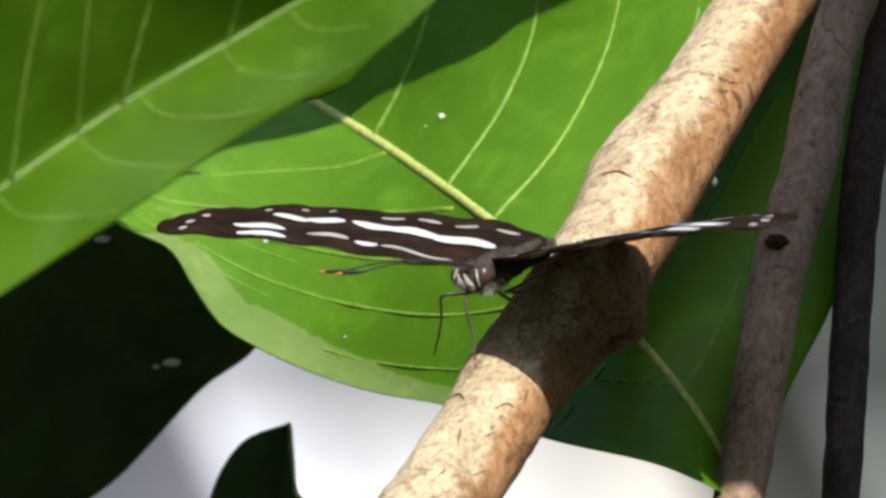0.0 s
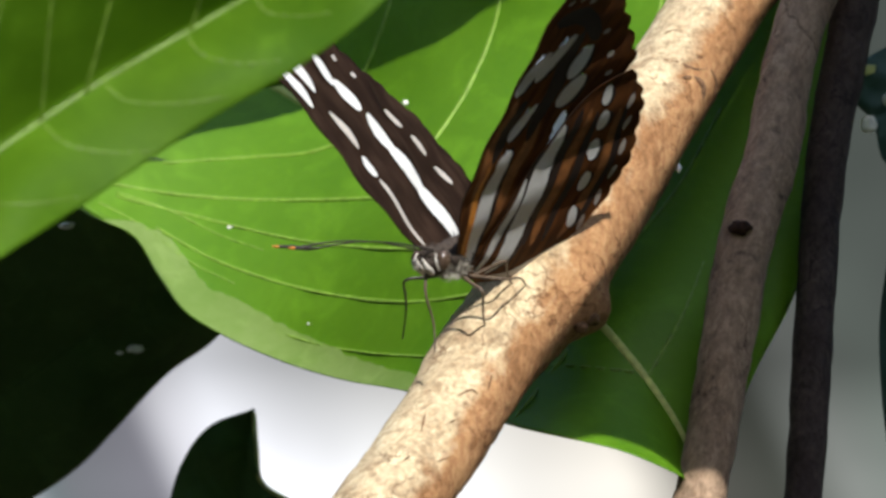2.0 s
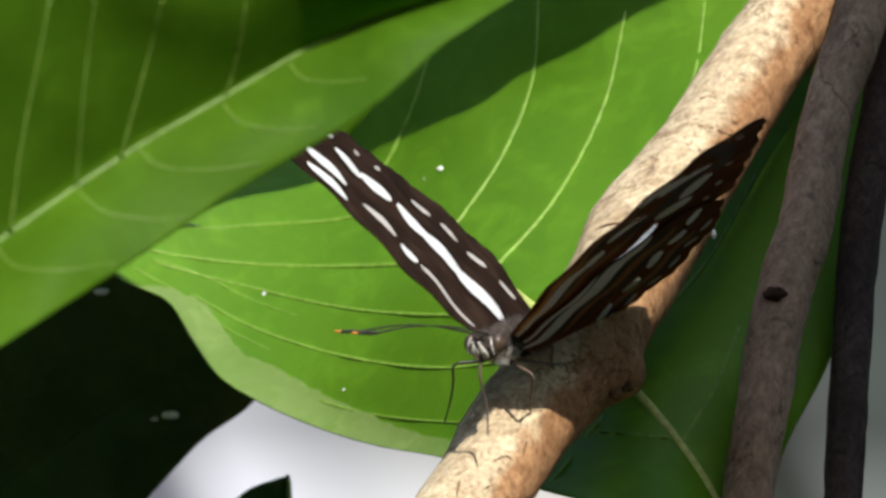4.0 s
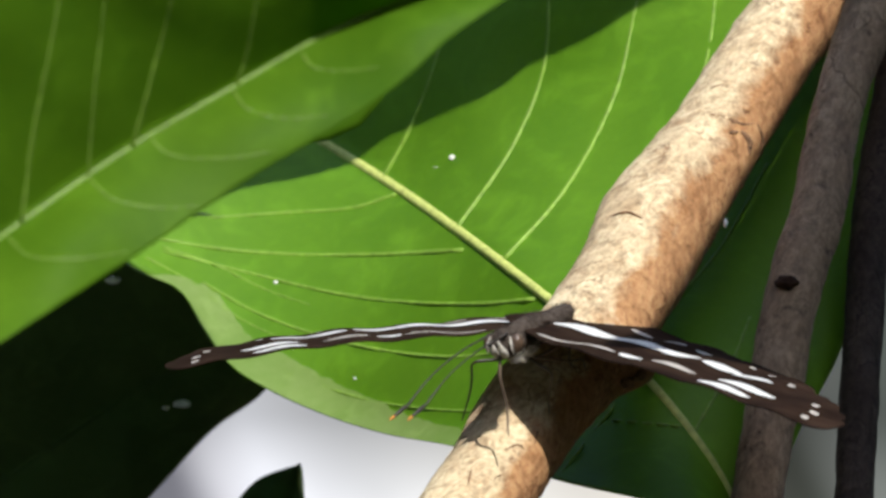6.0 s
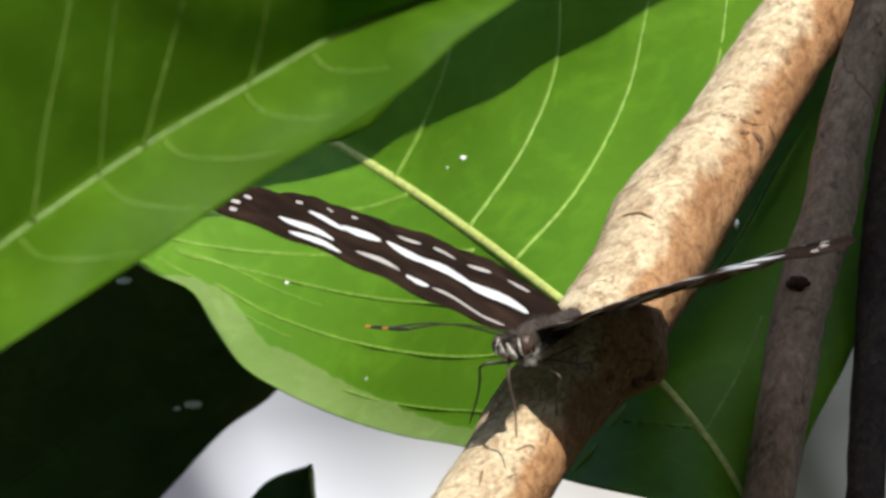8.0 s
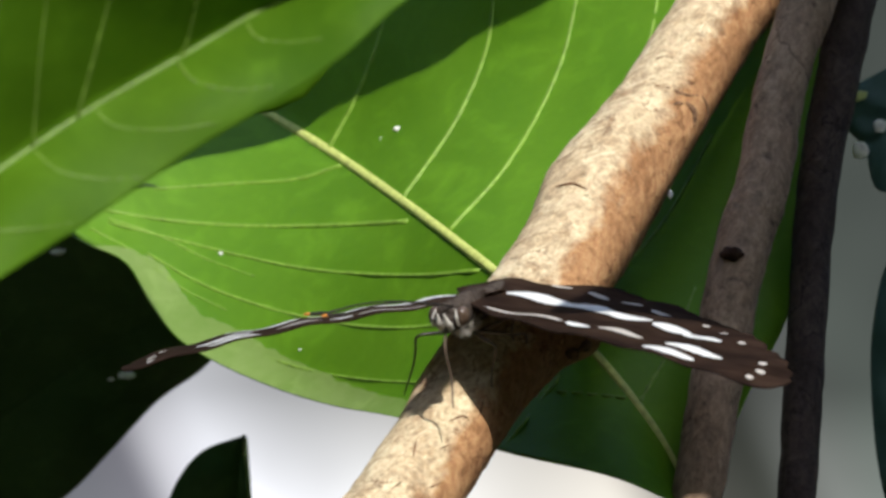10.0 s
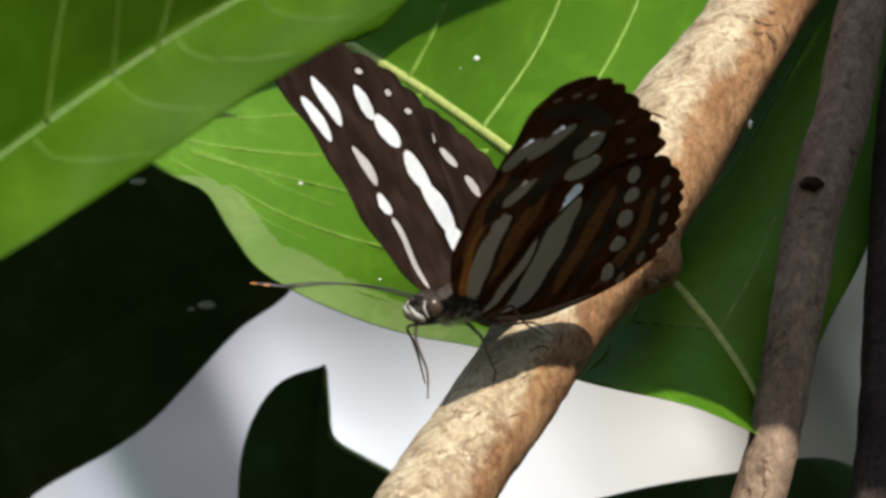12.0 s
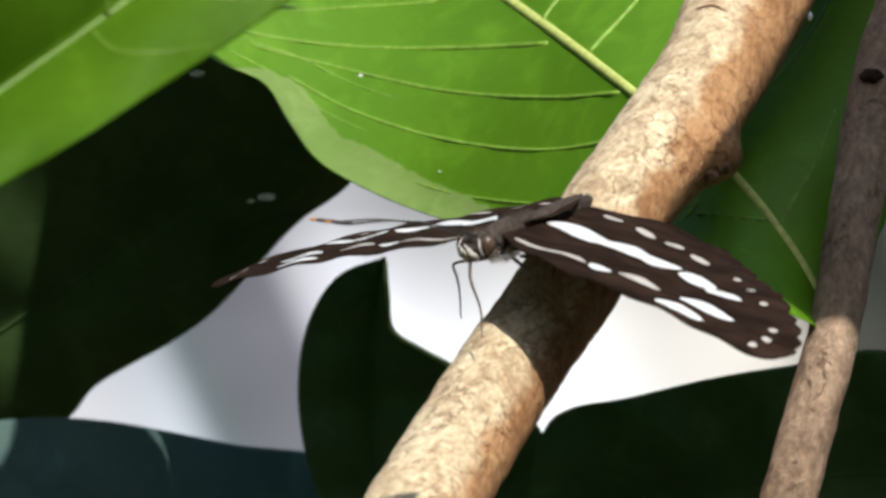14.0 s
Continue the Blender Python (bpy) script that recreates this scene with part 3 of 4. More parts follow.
def scales(name, col, through):
    """Thin pale scales that let much of the light through."""
    m = plain(name, col, 0.65, 0.25, 0.08)
    n, l = m.node_tree.nodes, m.node_tree.links
    tr = n.new("ShaderNodeBsdfTranslucent")
    tr.inputs["Color"].default_value = (*col, 1)
    mx = n.new("ShaderNodeMixShader")
    mx.inputs["Fac"].default_value = through
    l.new(n["Principled BSDF"].outputs[0], mx.inputs[1])
    l.new(tr.outputs[0], mx.inputs[2])
    l.new(mx.outputs[0], n["Material Output"].inputs["Surface"])
    return m


DORSAL = wing_skin("dark_brown_wing_scales", (0.017, 0.0095, 0.0065), (0.036, 0.021, 0.014), 0.9, 0.12)
VENTRAL = wing_skin("rusty_wing_scales", (0.18, 0.068, 0.022), (0.04, 0.021, 0.013), 0.6, 0.3)
CREAM = scales("cream_wing_scales", (0.95, 0.94, 0.91), 0.45)
DULL = scales("dull_grey_wing_scales", (0.56, 0.51, 0.46), 0.35)
ORANGE = plain("orange_wing_scales", (0.52, 0.2, 0.03), 0.6)
RUST = plain("rust_wing_scales", (0.22, 0.085, 0.024), 0.6)
UMBER = plain("umber_wing_scales", (0.02, 0.011, 0.008), 0.6)
FUR = plain("grey_brown_fur", (0.045, 0.034, 0.027), 0.85, 0.2, 0.5, 2500)
FUR_PALE = plain("pale_grey_fur", (0.46, 0.43, 0.38), 0.85, 0.2, 0.4, 2500)
EYE_BROWN = plain("brown_compound_eye", (0.07, 0.045, 0.03), 0.25, 0.6, 0.3, 4000)
CHITIN = plain("black_brown_chitin", (0.02, 0.014, 0.01), 0.4, 0.5)
LEG_BUFF = plain("buff_brown_leg", (0.12, 0.085, 0.06), 0.5, 0.4)

FORE_LEAD = [(2.4, -1.8), (6.2, 2.6), (8.3, 7.5), (9.2, 12.5), (10.2, 17.5), (11.5, 22.5), (12.0, 25.6), (11.5, 27.8), (10.0, 28.9)]
FORE_TRAIL = [(-1.8, -1.8), (-3.4, 8), (-4.2, 15), (-5.2, 20.2), (-3.2, 22.8), (0.5, 25.4), (4.5, 27.7), (7.5, 28.8), (10.0, 28.9)]
HIND_LEAD = [(0.6, -2.0), (0.6, 6), (-0.2, 12.5), (-2.6, 17.8), (-5.6, 20.2)]
HIND_TRAIL = [(-1.6, -2.9), (-6.8, -1.5), (-10.8, 1.8), (-12.8, 6), (-13.1, 9.8), (-11.7, 13.8), (-9.0, 17.8), (-5.6, 20.2)]


def camber(x, y):
    """Height of a wing over its plane, in mm."""
    y = abs(y)
    return 0.5 * math.sin(math.pi * min(y / 30, 1)) - 0.008 * (x - 2) ** 2 * (y / 30) + 0.12 * math.sin(y * 0.9 + x * 0.5)


def wing(parent, name, lead, trail, side, drop, scallops, label, pale):
    n, m = 130, 46
    bare = [np.array(spline(p, 24)) for p in pale]
    a, b = spline(lead, n), spline(trail, n)
    verts, faces, fm = [], [], []
    for layer in (1, -1):
        for i in range(n):
            for j in range(m):
                k = j / (m - 1)
                x, y = a[i] * (1 - k) + b[i] * k
                s = i / (n - 1)
                if s > 0.45 and k > 0.6:
                    w = 0.55 * abs(math.sin(scallops * math.pi * s)) * (k - 0.6) / 0.4
                    x, y = x - w * 0.7, y + w * 0.7 * (1 if name == "forewing" else 0.4)
                verts.append(Vector((x, side * y, camber(x, y) + drop + layer * 0.05)) * 0.001)
    o = n * m
    for i in range(n - 1):
        for j in range(m - 1):
            q = (i * m + j, i * m + j + 1, (i + 1) * m + j + 1, (i + 1) * m + j)
            k = (j + 0.5) / (m - 1)
            mid = (a[i] + a[i + 1]) / 2 * (1 - k) + (b[i] + b[i + 1]) / 2 * k
            # under the pale marks the blade is left open, so that light passes through the scales alone
            if any((np.hypot(*(r[3:-3, :2] - mid).T) < r[3:-3, 2] * 0.9).any() for r in bare):
                continue
            q = q if side < 0 else q[::-1]
            faces += [q[::-1], tuple(o + x for x in q)]
            fm += [0, 1]
    ring = list(range(m)) + [i * m + m - 1 for i in range(1, n)] + [(n - 1) * m + j for j in range(m - 2, -1, -1)] + [i * m for i in range(n - 2, 0, -1)]
    for k in range(len(ring)):
        p, q = ring[k], ring[(k + 1) % len(ring)]
        faces.append((p, q, o + q, o + p))
        fm.append(0)
    return mesh_part(name, verts, faces, [DORSAL, VENTRAL], parent, label, face_mats=fm)


def mark(parent, name, pts, side, drop, top, mat, label="", lift=0.03):
    """A patch of scales along pts (x, y, half width), on the upper or under face of a wing."""
    rows = spline(pts, 6 + 5 * len(pts))
    n = len(rows)
    verts, faces = [], []
    for i, (x, y, w) in enumerate(rows):
        s = i / (n - 1)
        d = rows[min(i + 1, n - 1)][:2] - rows[max(i - 1, 0)][:2]
        d = d / (np.linalg.norm(d) + 1e-9)
        e = min(1, max(0.02, 1 - abs(2 * s - 1) ** 5)) ** 0.5
        w = w * 1.3 * e * (1 + 0.14 * noise.noise((x * 1.9, y * 1.9, 3.3)))
        for c in (-1, -0.5, 0, 0.5, 1):
            px, py = x - d[1] * w * c, y + d[0] * w * c
            z = camber(px, py) + drop + (0.05 + lift) * (1 if top else -1)
            verts.append(Vector((px, side * py, z)) * 0.001)
    for i in range(n - 1):
        for c in range(4):
            q = (i * 5 + c, i * 5 + c + 1, (i + 1) * 5 + c + 1, (i + 1) * 5 + c)
            faces.append(q if (side > 0) != top else q[::-1])
    return mesh_part(name, verts, faces, mat, parent, label)


FORE_PALE = {
    "white_band": [[(-0.25, 15.0, 0.5), (-0.55, 13.2, 0.84), (-1.0, 11.0, 0.66)], [(-0.85, 11.7, 0.66), (-1.35, 9.4, 0.92), (-2.0, 6.7, 0.8)],
                   [(-1.85, 7.5, 0.8), (-2.5, 4.6, 0.98), (-3.25, 1.3, 0.8)]],
    "cell_streak": [[(3.75, 0.8, 0.2), (4.3, 4, 0.26), (4.8, 8.0, 0.3)]],
    "white_spot": [[(4.85, 8.3, 0.34), (5.05, 9.3, 0.5), (5.2, 10.5, 0.3)], [(0.75, 15.2, 0.55), (1.0, 17.0, 0.84), (1.25, 18.9, 0.46)],
                   [(2.1, 18.2, 0.4), (2.3, 19.9, 0.64), (2.6, 21.8, 0.3)], [(8.3, 15.8, 0.32), (8.8, 18.1, 0.56), (9.2, 20.7, 0.3)],
                   [(6.4, 17.4, 0.36), (6.7, 20.1, 0.64), (7.0, 22.8, 0.3)]],
    "grey_spot": [[(5.2, 11.2, 0.3), (5.5, 13.1, 0.46), (5.95, 15.4, 0.2)]],
}
HIND_PALE = {
    "white_band": [[(-0.8, 13.8, 0.55), (-1.5, 9.5, 0.92), (-2.3, 5.5, 0.94), (-2.9, 1.2, 0.8), (-1.8, -1.8, 0.4)]],
    "submarginal_spot": [[(x - 0.42, y - 1.0, r * 0.75), (x, y, r), (x + 0.5, y + 1.0, r * 0.7)] for x, y, r in
                         ((-9.9, 5.0, 0.38), (-8.6, 8.6, 0.44), (-7.3, 11.8, 0.46), (-5.9, 14.8, 0.44), (-4.5, 17.3, 0.36))],
}


def fore_marks(w, side, top):
    s, z = side, 0.0
    for kind, group in FORE_PALE.items():
        for pts in group:
            if top:
                mark(w, kind, pts, s, z, top, DULL if kind in ("cell_streak", "grey_spot") else CREAM)
            elif kind not in ("cell_streak", "white_band"):
                yc = pts[1][1]
                mark(w, "dark_rim", [(x - 0.25 - 0.4 * (y - yc), y, r * 1.6) for x, y, r in pts], s, z, top, UMBER, lift=0.024)
                mark(w, "pale_bar", [(x - 0.4 * (y - yc), y, r * 1.25) for x, y, r in pts], s, z, top, CREAM, lift=0.04)
    for x, y, r in ((10.3, 25.9, 0.26), (8.5, 26.5, 0.3), (6.5, 26.3, 0.28), (1.2, 23.4, 0.24), (-1.4, 21.3, 0.24), (-2.9, 19.4, 0.22)):
        mark(w, "submarginal_spot", [(x + 0.4, y - 0.2, r), (x - 0.4, y + 0.1, r)], s, z, top, DULL)
    if not top:
        mark(w, "pale_streak", [(1.2, -1.6, 0.4), (3.5, 3.5, 0.72), (4.4, 7.0, 0.72), (5.0, 10.4, 0.5)], s, z, top, CREAM, lift=0.04)
        mark(w, "dark_rim", [(0.9, -1.6, 0.5), (3.1, 3.5, 0.9), (4.0, 7.0, 0.9), (4.8, 10.8, 0.6)], s, z, top, UMBER, lift=0.026)
        mark(w, "rust_streak", [(4.6, 2.4, 0.3), (7.2, 9, 0.6), (8.7, 16.0, 0.4)], s, z, top, RUST, lift=0.008)
        mark(w, "rust_streak", [(1.4, 2, 0.5), (2.4, 8, 0.7), (2.9, 14.0, 0.5)], s, z, top, RUST, lift=0.008)
        mark(w, "dark_streak", [(6.6, 9, 0.4), (7.0, 12.5, 0.6), (7.3, 15.6, 0.5)], s, z, top, UMBER, lift=0.018)
        mark(w, "dark_streak", [(3.2, 11.5, 0.5), (3.6, 15.5, 0.8), (4.4, 20.0, 0.8), (5.0, 23.4, 0.5)], s, z, top, UMBER, lift=0.015)
        mark(w, "dark_streak", [(10.2, 23.6, 0.7), (6.4, 24.6, 0.7), (1.5, 22.4, 0.6)], s, z, top, UMBER, lift=0.015)
        mark(w, "orange_streak", [(2.2, -1.0, 0.36), (3.9, 1.6, 0.42), (5.6, 5.0, 0.26), (6.9, 9.0, 0.16)], s, z, top, ORANGE, lift=0.034)


def hind_marks(w, side, top):
    s, z = side, -0.25
    for pts in HIND_PALE["submarginal_spot"]:
        if not top:
            mark(w, "dark_rim", [(x - 0.3, y, r * 1.6) for x, y, r in pts], s, z, top, UMBER, lift=0.024)
        mark(w, "submarginal_spot", [(x, y, r * (1 if top else 1.2)) for x, y, r in pts], s, z, top, DULL if top else CREAM, lift=0.04)
    if not top:
        for pts in HIND_PALE["white_band"]:
            mark(w, "dark_rim", [(x - 0.3, y, r * 1.3) for x, y, r in pts], s, z, top, UMBER, lift=0.024)
            mark(w, "pale_bar", pts, s, z, top, CREAM, lift=0.04)
        mark(w, "pale_inner_margin", [(-1.9, -2.3, 0.2), (-5.0, -1.5, 0.3), (-8.0, 0.1, 0.28), (-10.4, 2.2, 0.16)], s, z, top, DULL, lift=0.04)
        mark(w, "pale_stripe", [(-0.4, -1.8, 0.3), (-0.4, 4.0, 0.42), (0.0, 8.0, 0.2)], s, z, top, CREAM)
        mark(w, "dark_streak", [(-1.2, 1.0, 0.3), (-0.6, 5.5, 0.45), (0.0, 11.0, 0.4)], s, z, top, UMBER, lift=0.015)
        mark(w, "dark_streak", [(-4.9, 1.6, 0.35), (-4.0, 6, 0.5), (-3.1, 11, 0.5), (-2.2, 15.6, 0.4)], s, z, top, UMBER, lift=0.015)
        mark(w, "rust_streak", [(-6.0, 1.6, 0.4), (-5.4, 6, 0.5), (-4.5, 11.5, 0.5), (-3.4, 15.8, 0.3)], s, z, top, RUST, lift=0.008)
        mark(w, "dark_streak", [(-7.4, 2.2, 0.3), (-6.9, 7, 0.4), (-5.8, 12, 0.4), (-4.4, 15.6, 0.3)], s, z, top, UMBER, lift=0.015)
        mark(w, "rust_streak", [(-9.6, 2.6, 0.4), (-10.3, 7, 0.5), (-9.4, 12, 0.5), (-7.2, 16.4, 0.4)], s, z, top, RUST, lift=0.008)
        mark(w, "dark_streak", [(-10.8, 3.6, 0.28), (-11.2, 7.4, 0.34), (-10.2, 12, 0.34), (-7.8, 16.8, 0.3)], s, z, top, UMBER, lift=0.015)
        for x, y in ((-11.6, 4.6), (-12.1, 7.3), (-11.8, 10.0), (-10.9, 12.6), (-9.6, 15.0), (-8.0, 17.2)):
            mark(w, "pale_margin", [(x - 0.2, y - 0.8, 0.16), (x, y, 0.26), (x + 0.2, y + 0.8, 0.16)], s, z, top, DULL)


def lathe(name, pts, parent, mat, label="", sides=28, squash=1.0, rough=0.0):
    """A body part round the x axis: pts (x, height of its middle, radius), in mm."""
    rows = spline(pts, 8 * len(pts))
    path, verts, faces = len(rows), [], []
    for x, z, r in rows:
        for k in range(sides):
            w = 2 * math.pi * k / sides
            q = Vector((x, max(r, 0.01) * math.cos(w) * squash, z + max(r, 0.01) * math.sin(w)))
            verts.append((q * (1 + rough * noise.noise(q * 2.5) / max(q.length, 1))) * 0.001)
    for i in range(path - 1):
        for k in range(sides):
            k2 = (k + 1) % sides
            faces.append((i * sides + k, i * sides + k2, (i + 1) * sides + k2, (i + 1) * sides + k))
    faces += [tuple(range(sides))[::-1], tuple((path - 1) * sides + k for k in range(sides))]
    return mesh_part(name, verts, faces, mat, parent, label)


def fuzz(name, parent, centre, half, count, length, mat, seed):
    """Short hairs that stand on an egg-shaped part, in one mesh."""
    rnd = random.Random(seed)
    verts, faces = [], []
    for _ in range(count):
        d = Vector((rnd.gauss(0, 1), rnd.gauss(0, 1), rnd.gauss(0, 1))).normalized()
        p = Vector((d.x * half[0], d.y * half[1], d.z * half[2])) * 0.96 + Vector(centre)
        way = (d + Vector((-0.6, 0, 0)) + Vector((rnd.uniform(-.4, .4), rnd.uniform(-.4, .4), rnd.uniform(-.4, .4)))).normalized()
        a = way.orthogonal().normalized() * 0.045
        b = way.cross(a).normalized() * 0.045
        tip = p + way * length * rnd.uniform(0.5, 1.2)
        o = len(verts)
        verts += [(p + a) * 0.001, (p - a * 0.5 + b * 0.87) * 0.001, (p - a * 0.5 - b * 0.87) * 0.001, tip * 0.001]
        faces += [(o, o + 1, o + 3), (o + 1, o + 2, o + 3), (o + 2, o, o + 3)]
    return tagged(mesh_part(name, verts, faces, mat, parent, smooth=False), kind="stuff")


def turn(yaw, pitch):
    """The butterfly's axes (ahead, its left, up) in the world."""
    y, p = radians(yaw), radians(pitch)
    ahead = Vector((-math.sin(y), -math.cos(y), 0))
    left = Vector((math.cos(y), -math.sin(y), 0))
    f = ahead * math.cos(p) + Vector((0, 0, math.sin(p)))
    u = -ahead * math.sin(p) + Vector((0, 0, math.cos(p)))
    return Matrix((f, left, u)).transposed()


REST = turn(23, -14).transposed()


def rel(dx, dy, dd):
    """A place in the butterfly's space from an offset right, down (plan) and back (mm) of its wing hinge."""
    return REST @ Vector((dx * S, dd * 0.001, -dy * S))


def limb_tube(name, pts, radii, parent, mat, label="", sides=8):
    rows = spline([tuple(p) for p in pts], 5 * len(pts) + 4)
    r = np.interp(np.linspace(0, 1, len(rows)), np.linspace(0, 1, len(radii)), radii)
    v, f = tube(rows, [x * 0.001 for x in r], sides)
    return mesh_part(name, v, f, mat, parent, label)


def build_butterfly():
    fly = tagged(new("butterfly"), "dark brown butterfly with white-banded wings standing on the branch", "butterfly")
    lathe("thorax", [(-4.4, -1.3, 0.5), (-3.6, -1.2, 1.05), (-1, -1.0, 1.4), (2, -0.9, 1.6), (4.2, -0.8, 1.35), (5.4, -0.8, 0.85)], fly, FUR,
          "furry grey-brown thorax", squash=0.72, rough=0.4)
    fuzz("thorax_hair", fly, (0.5, 0, -0.8), (4.2, 1.0, 1.4), 900, 0.7, FUR, 4)
    fuzz("pale_thorax_hair", fly, (2.2, 0, -1.7), (3.2, 0.95, 1.1), 900, 0.6, FUR_PALE, 6)
    ab = lathe("abdomen", [(-3.2, -1.1, 1.05), (-6, -0.9, 1.05), (-8.5, -0.9, 0.98), (-11, -1.0, 0.78), (-12.8, -1.1, 0.45), (-13.5, -1.1, 0.12)], fly, FUR,
               "dark furry abdomen", rough=0.25)
    fuzz("abdomen_hair", ab, (-7.6, 0, -0.95), (5.6, 0.98, 0.98), 700, 0.55, FUR, 15)
    for x, r in ((-5.2, 1.05), (-7.0, 1.03), (-8.8, 0.96), (-10.6, 0.82)):
        lathe("abdomen_ring", [(x - 0.3, -0.92, r), (x, -0.92, r + 0.04), (x + 0.3, -0.92, r)], ab, FUR)
    head = lathe("head", [(5.2, -0.9, 0.6), (5.9, -0.8, 1.15), (6.9, -0.7, 1.35), (7.8, -0.7, 1.05), (8.3, -0.8, 0.4)], fly, FUR, "small furry head", rough=0.3)
    fuzz("head_hair", head, (6.8, 0, -0.6), (1.5, 1.2, 1.3), 260, 0.5, FUR, 11)
    for s in (1, -1):
        me = bmesh.new()
        bmesh.ops.create_icosphere(me, subdivisions=3, radius=0.0008)
        bmesh.ops.scale(me, vec=(0.85, 0.75, 1.1), verts=me.verts)
        bmesh.ops.translate(me, vec=(0.0071, s * 0.00125, -0.0006), verts=me.verts)
        data = bpy.data.meshes.new("eye")
        me.to_mesh(data)
        me.free()
        data.materials.append(EYE_BROWN)
        data.polygons.foreach_set("use_smooth", [True] * len(data.polygons))
        tagged(new("eye", data), "brown compound eye").parent = head
        limb_tube("eye_rim", [Vector((0.0079, s * 0.0009, 0.0001)), Vector((0.0083, s * 0.0011, -0.0006)), Vector((0.008, s * 0.0012, -0.0014))],
                  [0.06, 0.1, 0.06], head, FUR_PALE)
        limb_tube("palp", [Vector((0.0078, s * 0.0004, -0.0016)), Vector((0.0088, s * 0.0004, -0.001)), Vector((0.0094, s * 0.0003, -0.0001))],
                  [0.3, 0.34, 0.08], head, FUR_PALE)
    limb_tube("proboscis", [Vector((0.0082, 0, -0.0016)), Vector((0.0086, 0, -0.0032)), Vector((0.0078, 0.0002, -0.0062)), Vector((0.0084, 0.0004, -0.0085))],
              [0.16, 0.13, 0.1, 0.07], head, LEG_BUFF)
    feelers = []
    for s, way in ((-1, Vector((-0.86, -0.5, 0.0))), (1, Vector((-0.85, -0.52, -0.012)))):
        way = (REST @ way).normalized()
        bend = Vector((0, 0, 0.0006))
        pts = [way * 0.0, way * 0.004 + bend, way * 0.008 + bend, way * 0.0118]
        a = limb_tube("antenna", pts, [0.1, 0.075, 0.075, 0.11], fly, CHITIN, "thin black antenna with an orange-brown tip")
        limb_tube("club", [way * 0.0116, way * 0.0125, way * 0.0138], [0.12, 0.19, 0.14], a, CHITIN)
        limb_tube("club_tip", [way * 0.0137, way * 0.0141, way * 0.0144], [0.13, 0.12, 0.06], a, ORANGE)
        a.location = (0.0078, s * 0.0007, 0.0004)
        feelers.append((a, Vector(a.location), way))
    legs = [
        [(-20, 62, -8.6), (-100, 78, -11.0), (-100, 122, -9.6), (-108, 170, -7.4)],
        [(0, 66, -8.0), (36, 92, -11.5), (38, 140, -9.6), (50, 186, -7.6)],
        [(10, 62, -7.0), (66, 68, -10.0), (98, 60, -8.0), (110, 76, -5.8)],
        [(16, 60, -6.0), (70, 34, -8.5), (78, 62, -6.4), (100, 82, -5.0)],
    ]
    for pts in legs:
        p = [rel(x, y, d + 6.5 + 5.6 * i / 3) for i, (x, y, d) in enumerate(pts)]
        mid = [p[0], p[0].lerp(p[1], 0.5), p[1], p[1].lerp(p[2], 0.5), p[2], p[3]]
        limb_tube("leg", mid, [0.18, 0.16, 0.12, 0.11, 0.09, 0.06], fly, CHITIN if pts[0][0] < 0 else LEG_BUFF, "thin jointed leg")
    wings = []
    for s in (-1, 1):
        f = wing(fly, "forewing", FORE_LEAD, FORE_TRAIL, s, 0.0, 13, "dark brown forewing with white bars and spots",
                 sum(FORE_PALE.values(), []))
        h = wing(fly, "hindwing", HIND_LEAD, HIND_TRAIL, s, -0.25, 15, "dark scalloped hindwing with a pale band of spots",
                 HIND_PALE["submarginal_spot"])
        for top in (True, False):
            fore_marks(f, s, top)
            hind_marks(h, s, top)
        wings.append((s, f, h))
    return fly, wings, feelers


fly, wings, feelers = build_butterfly()


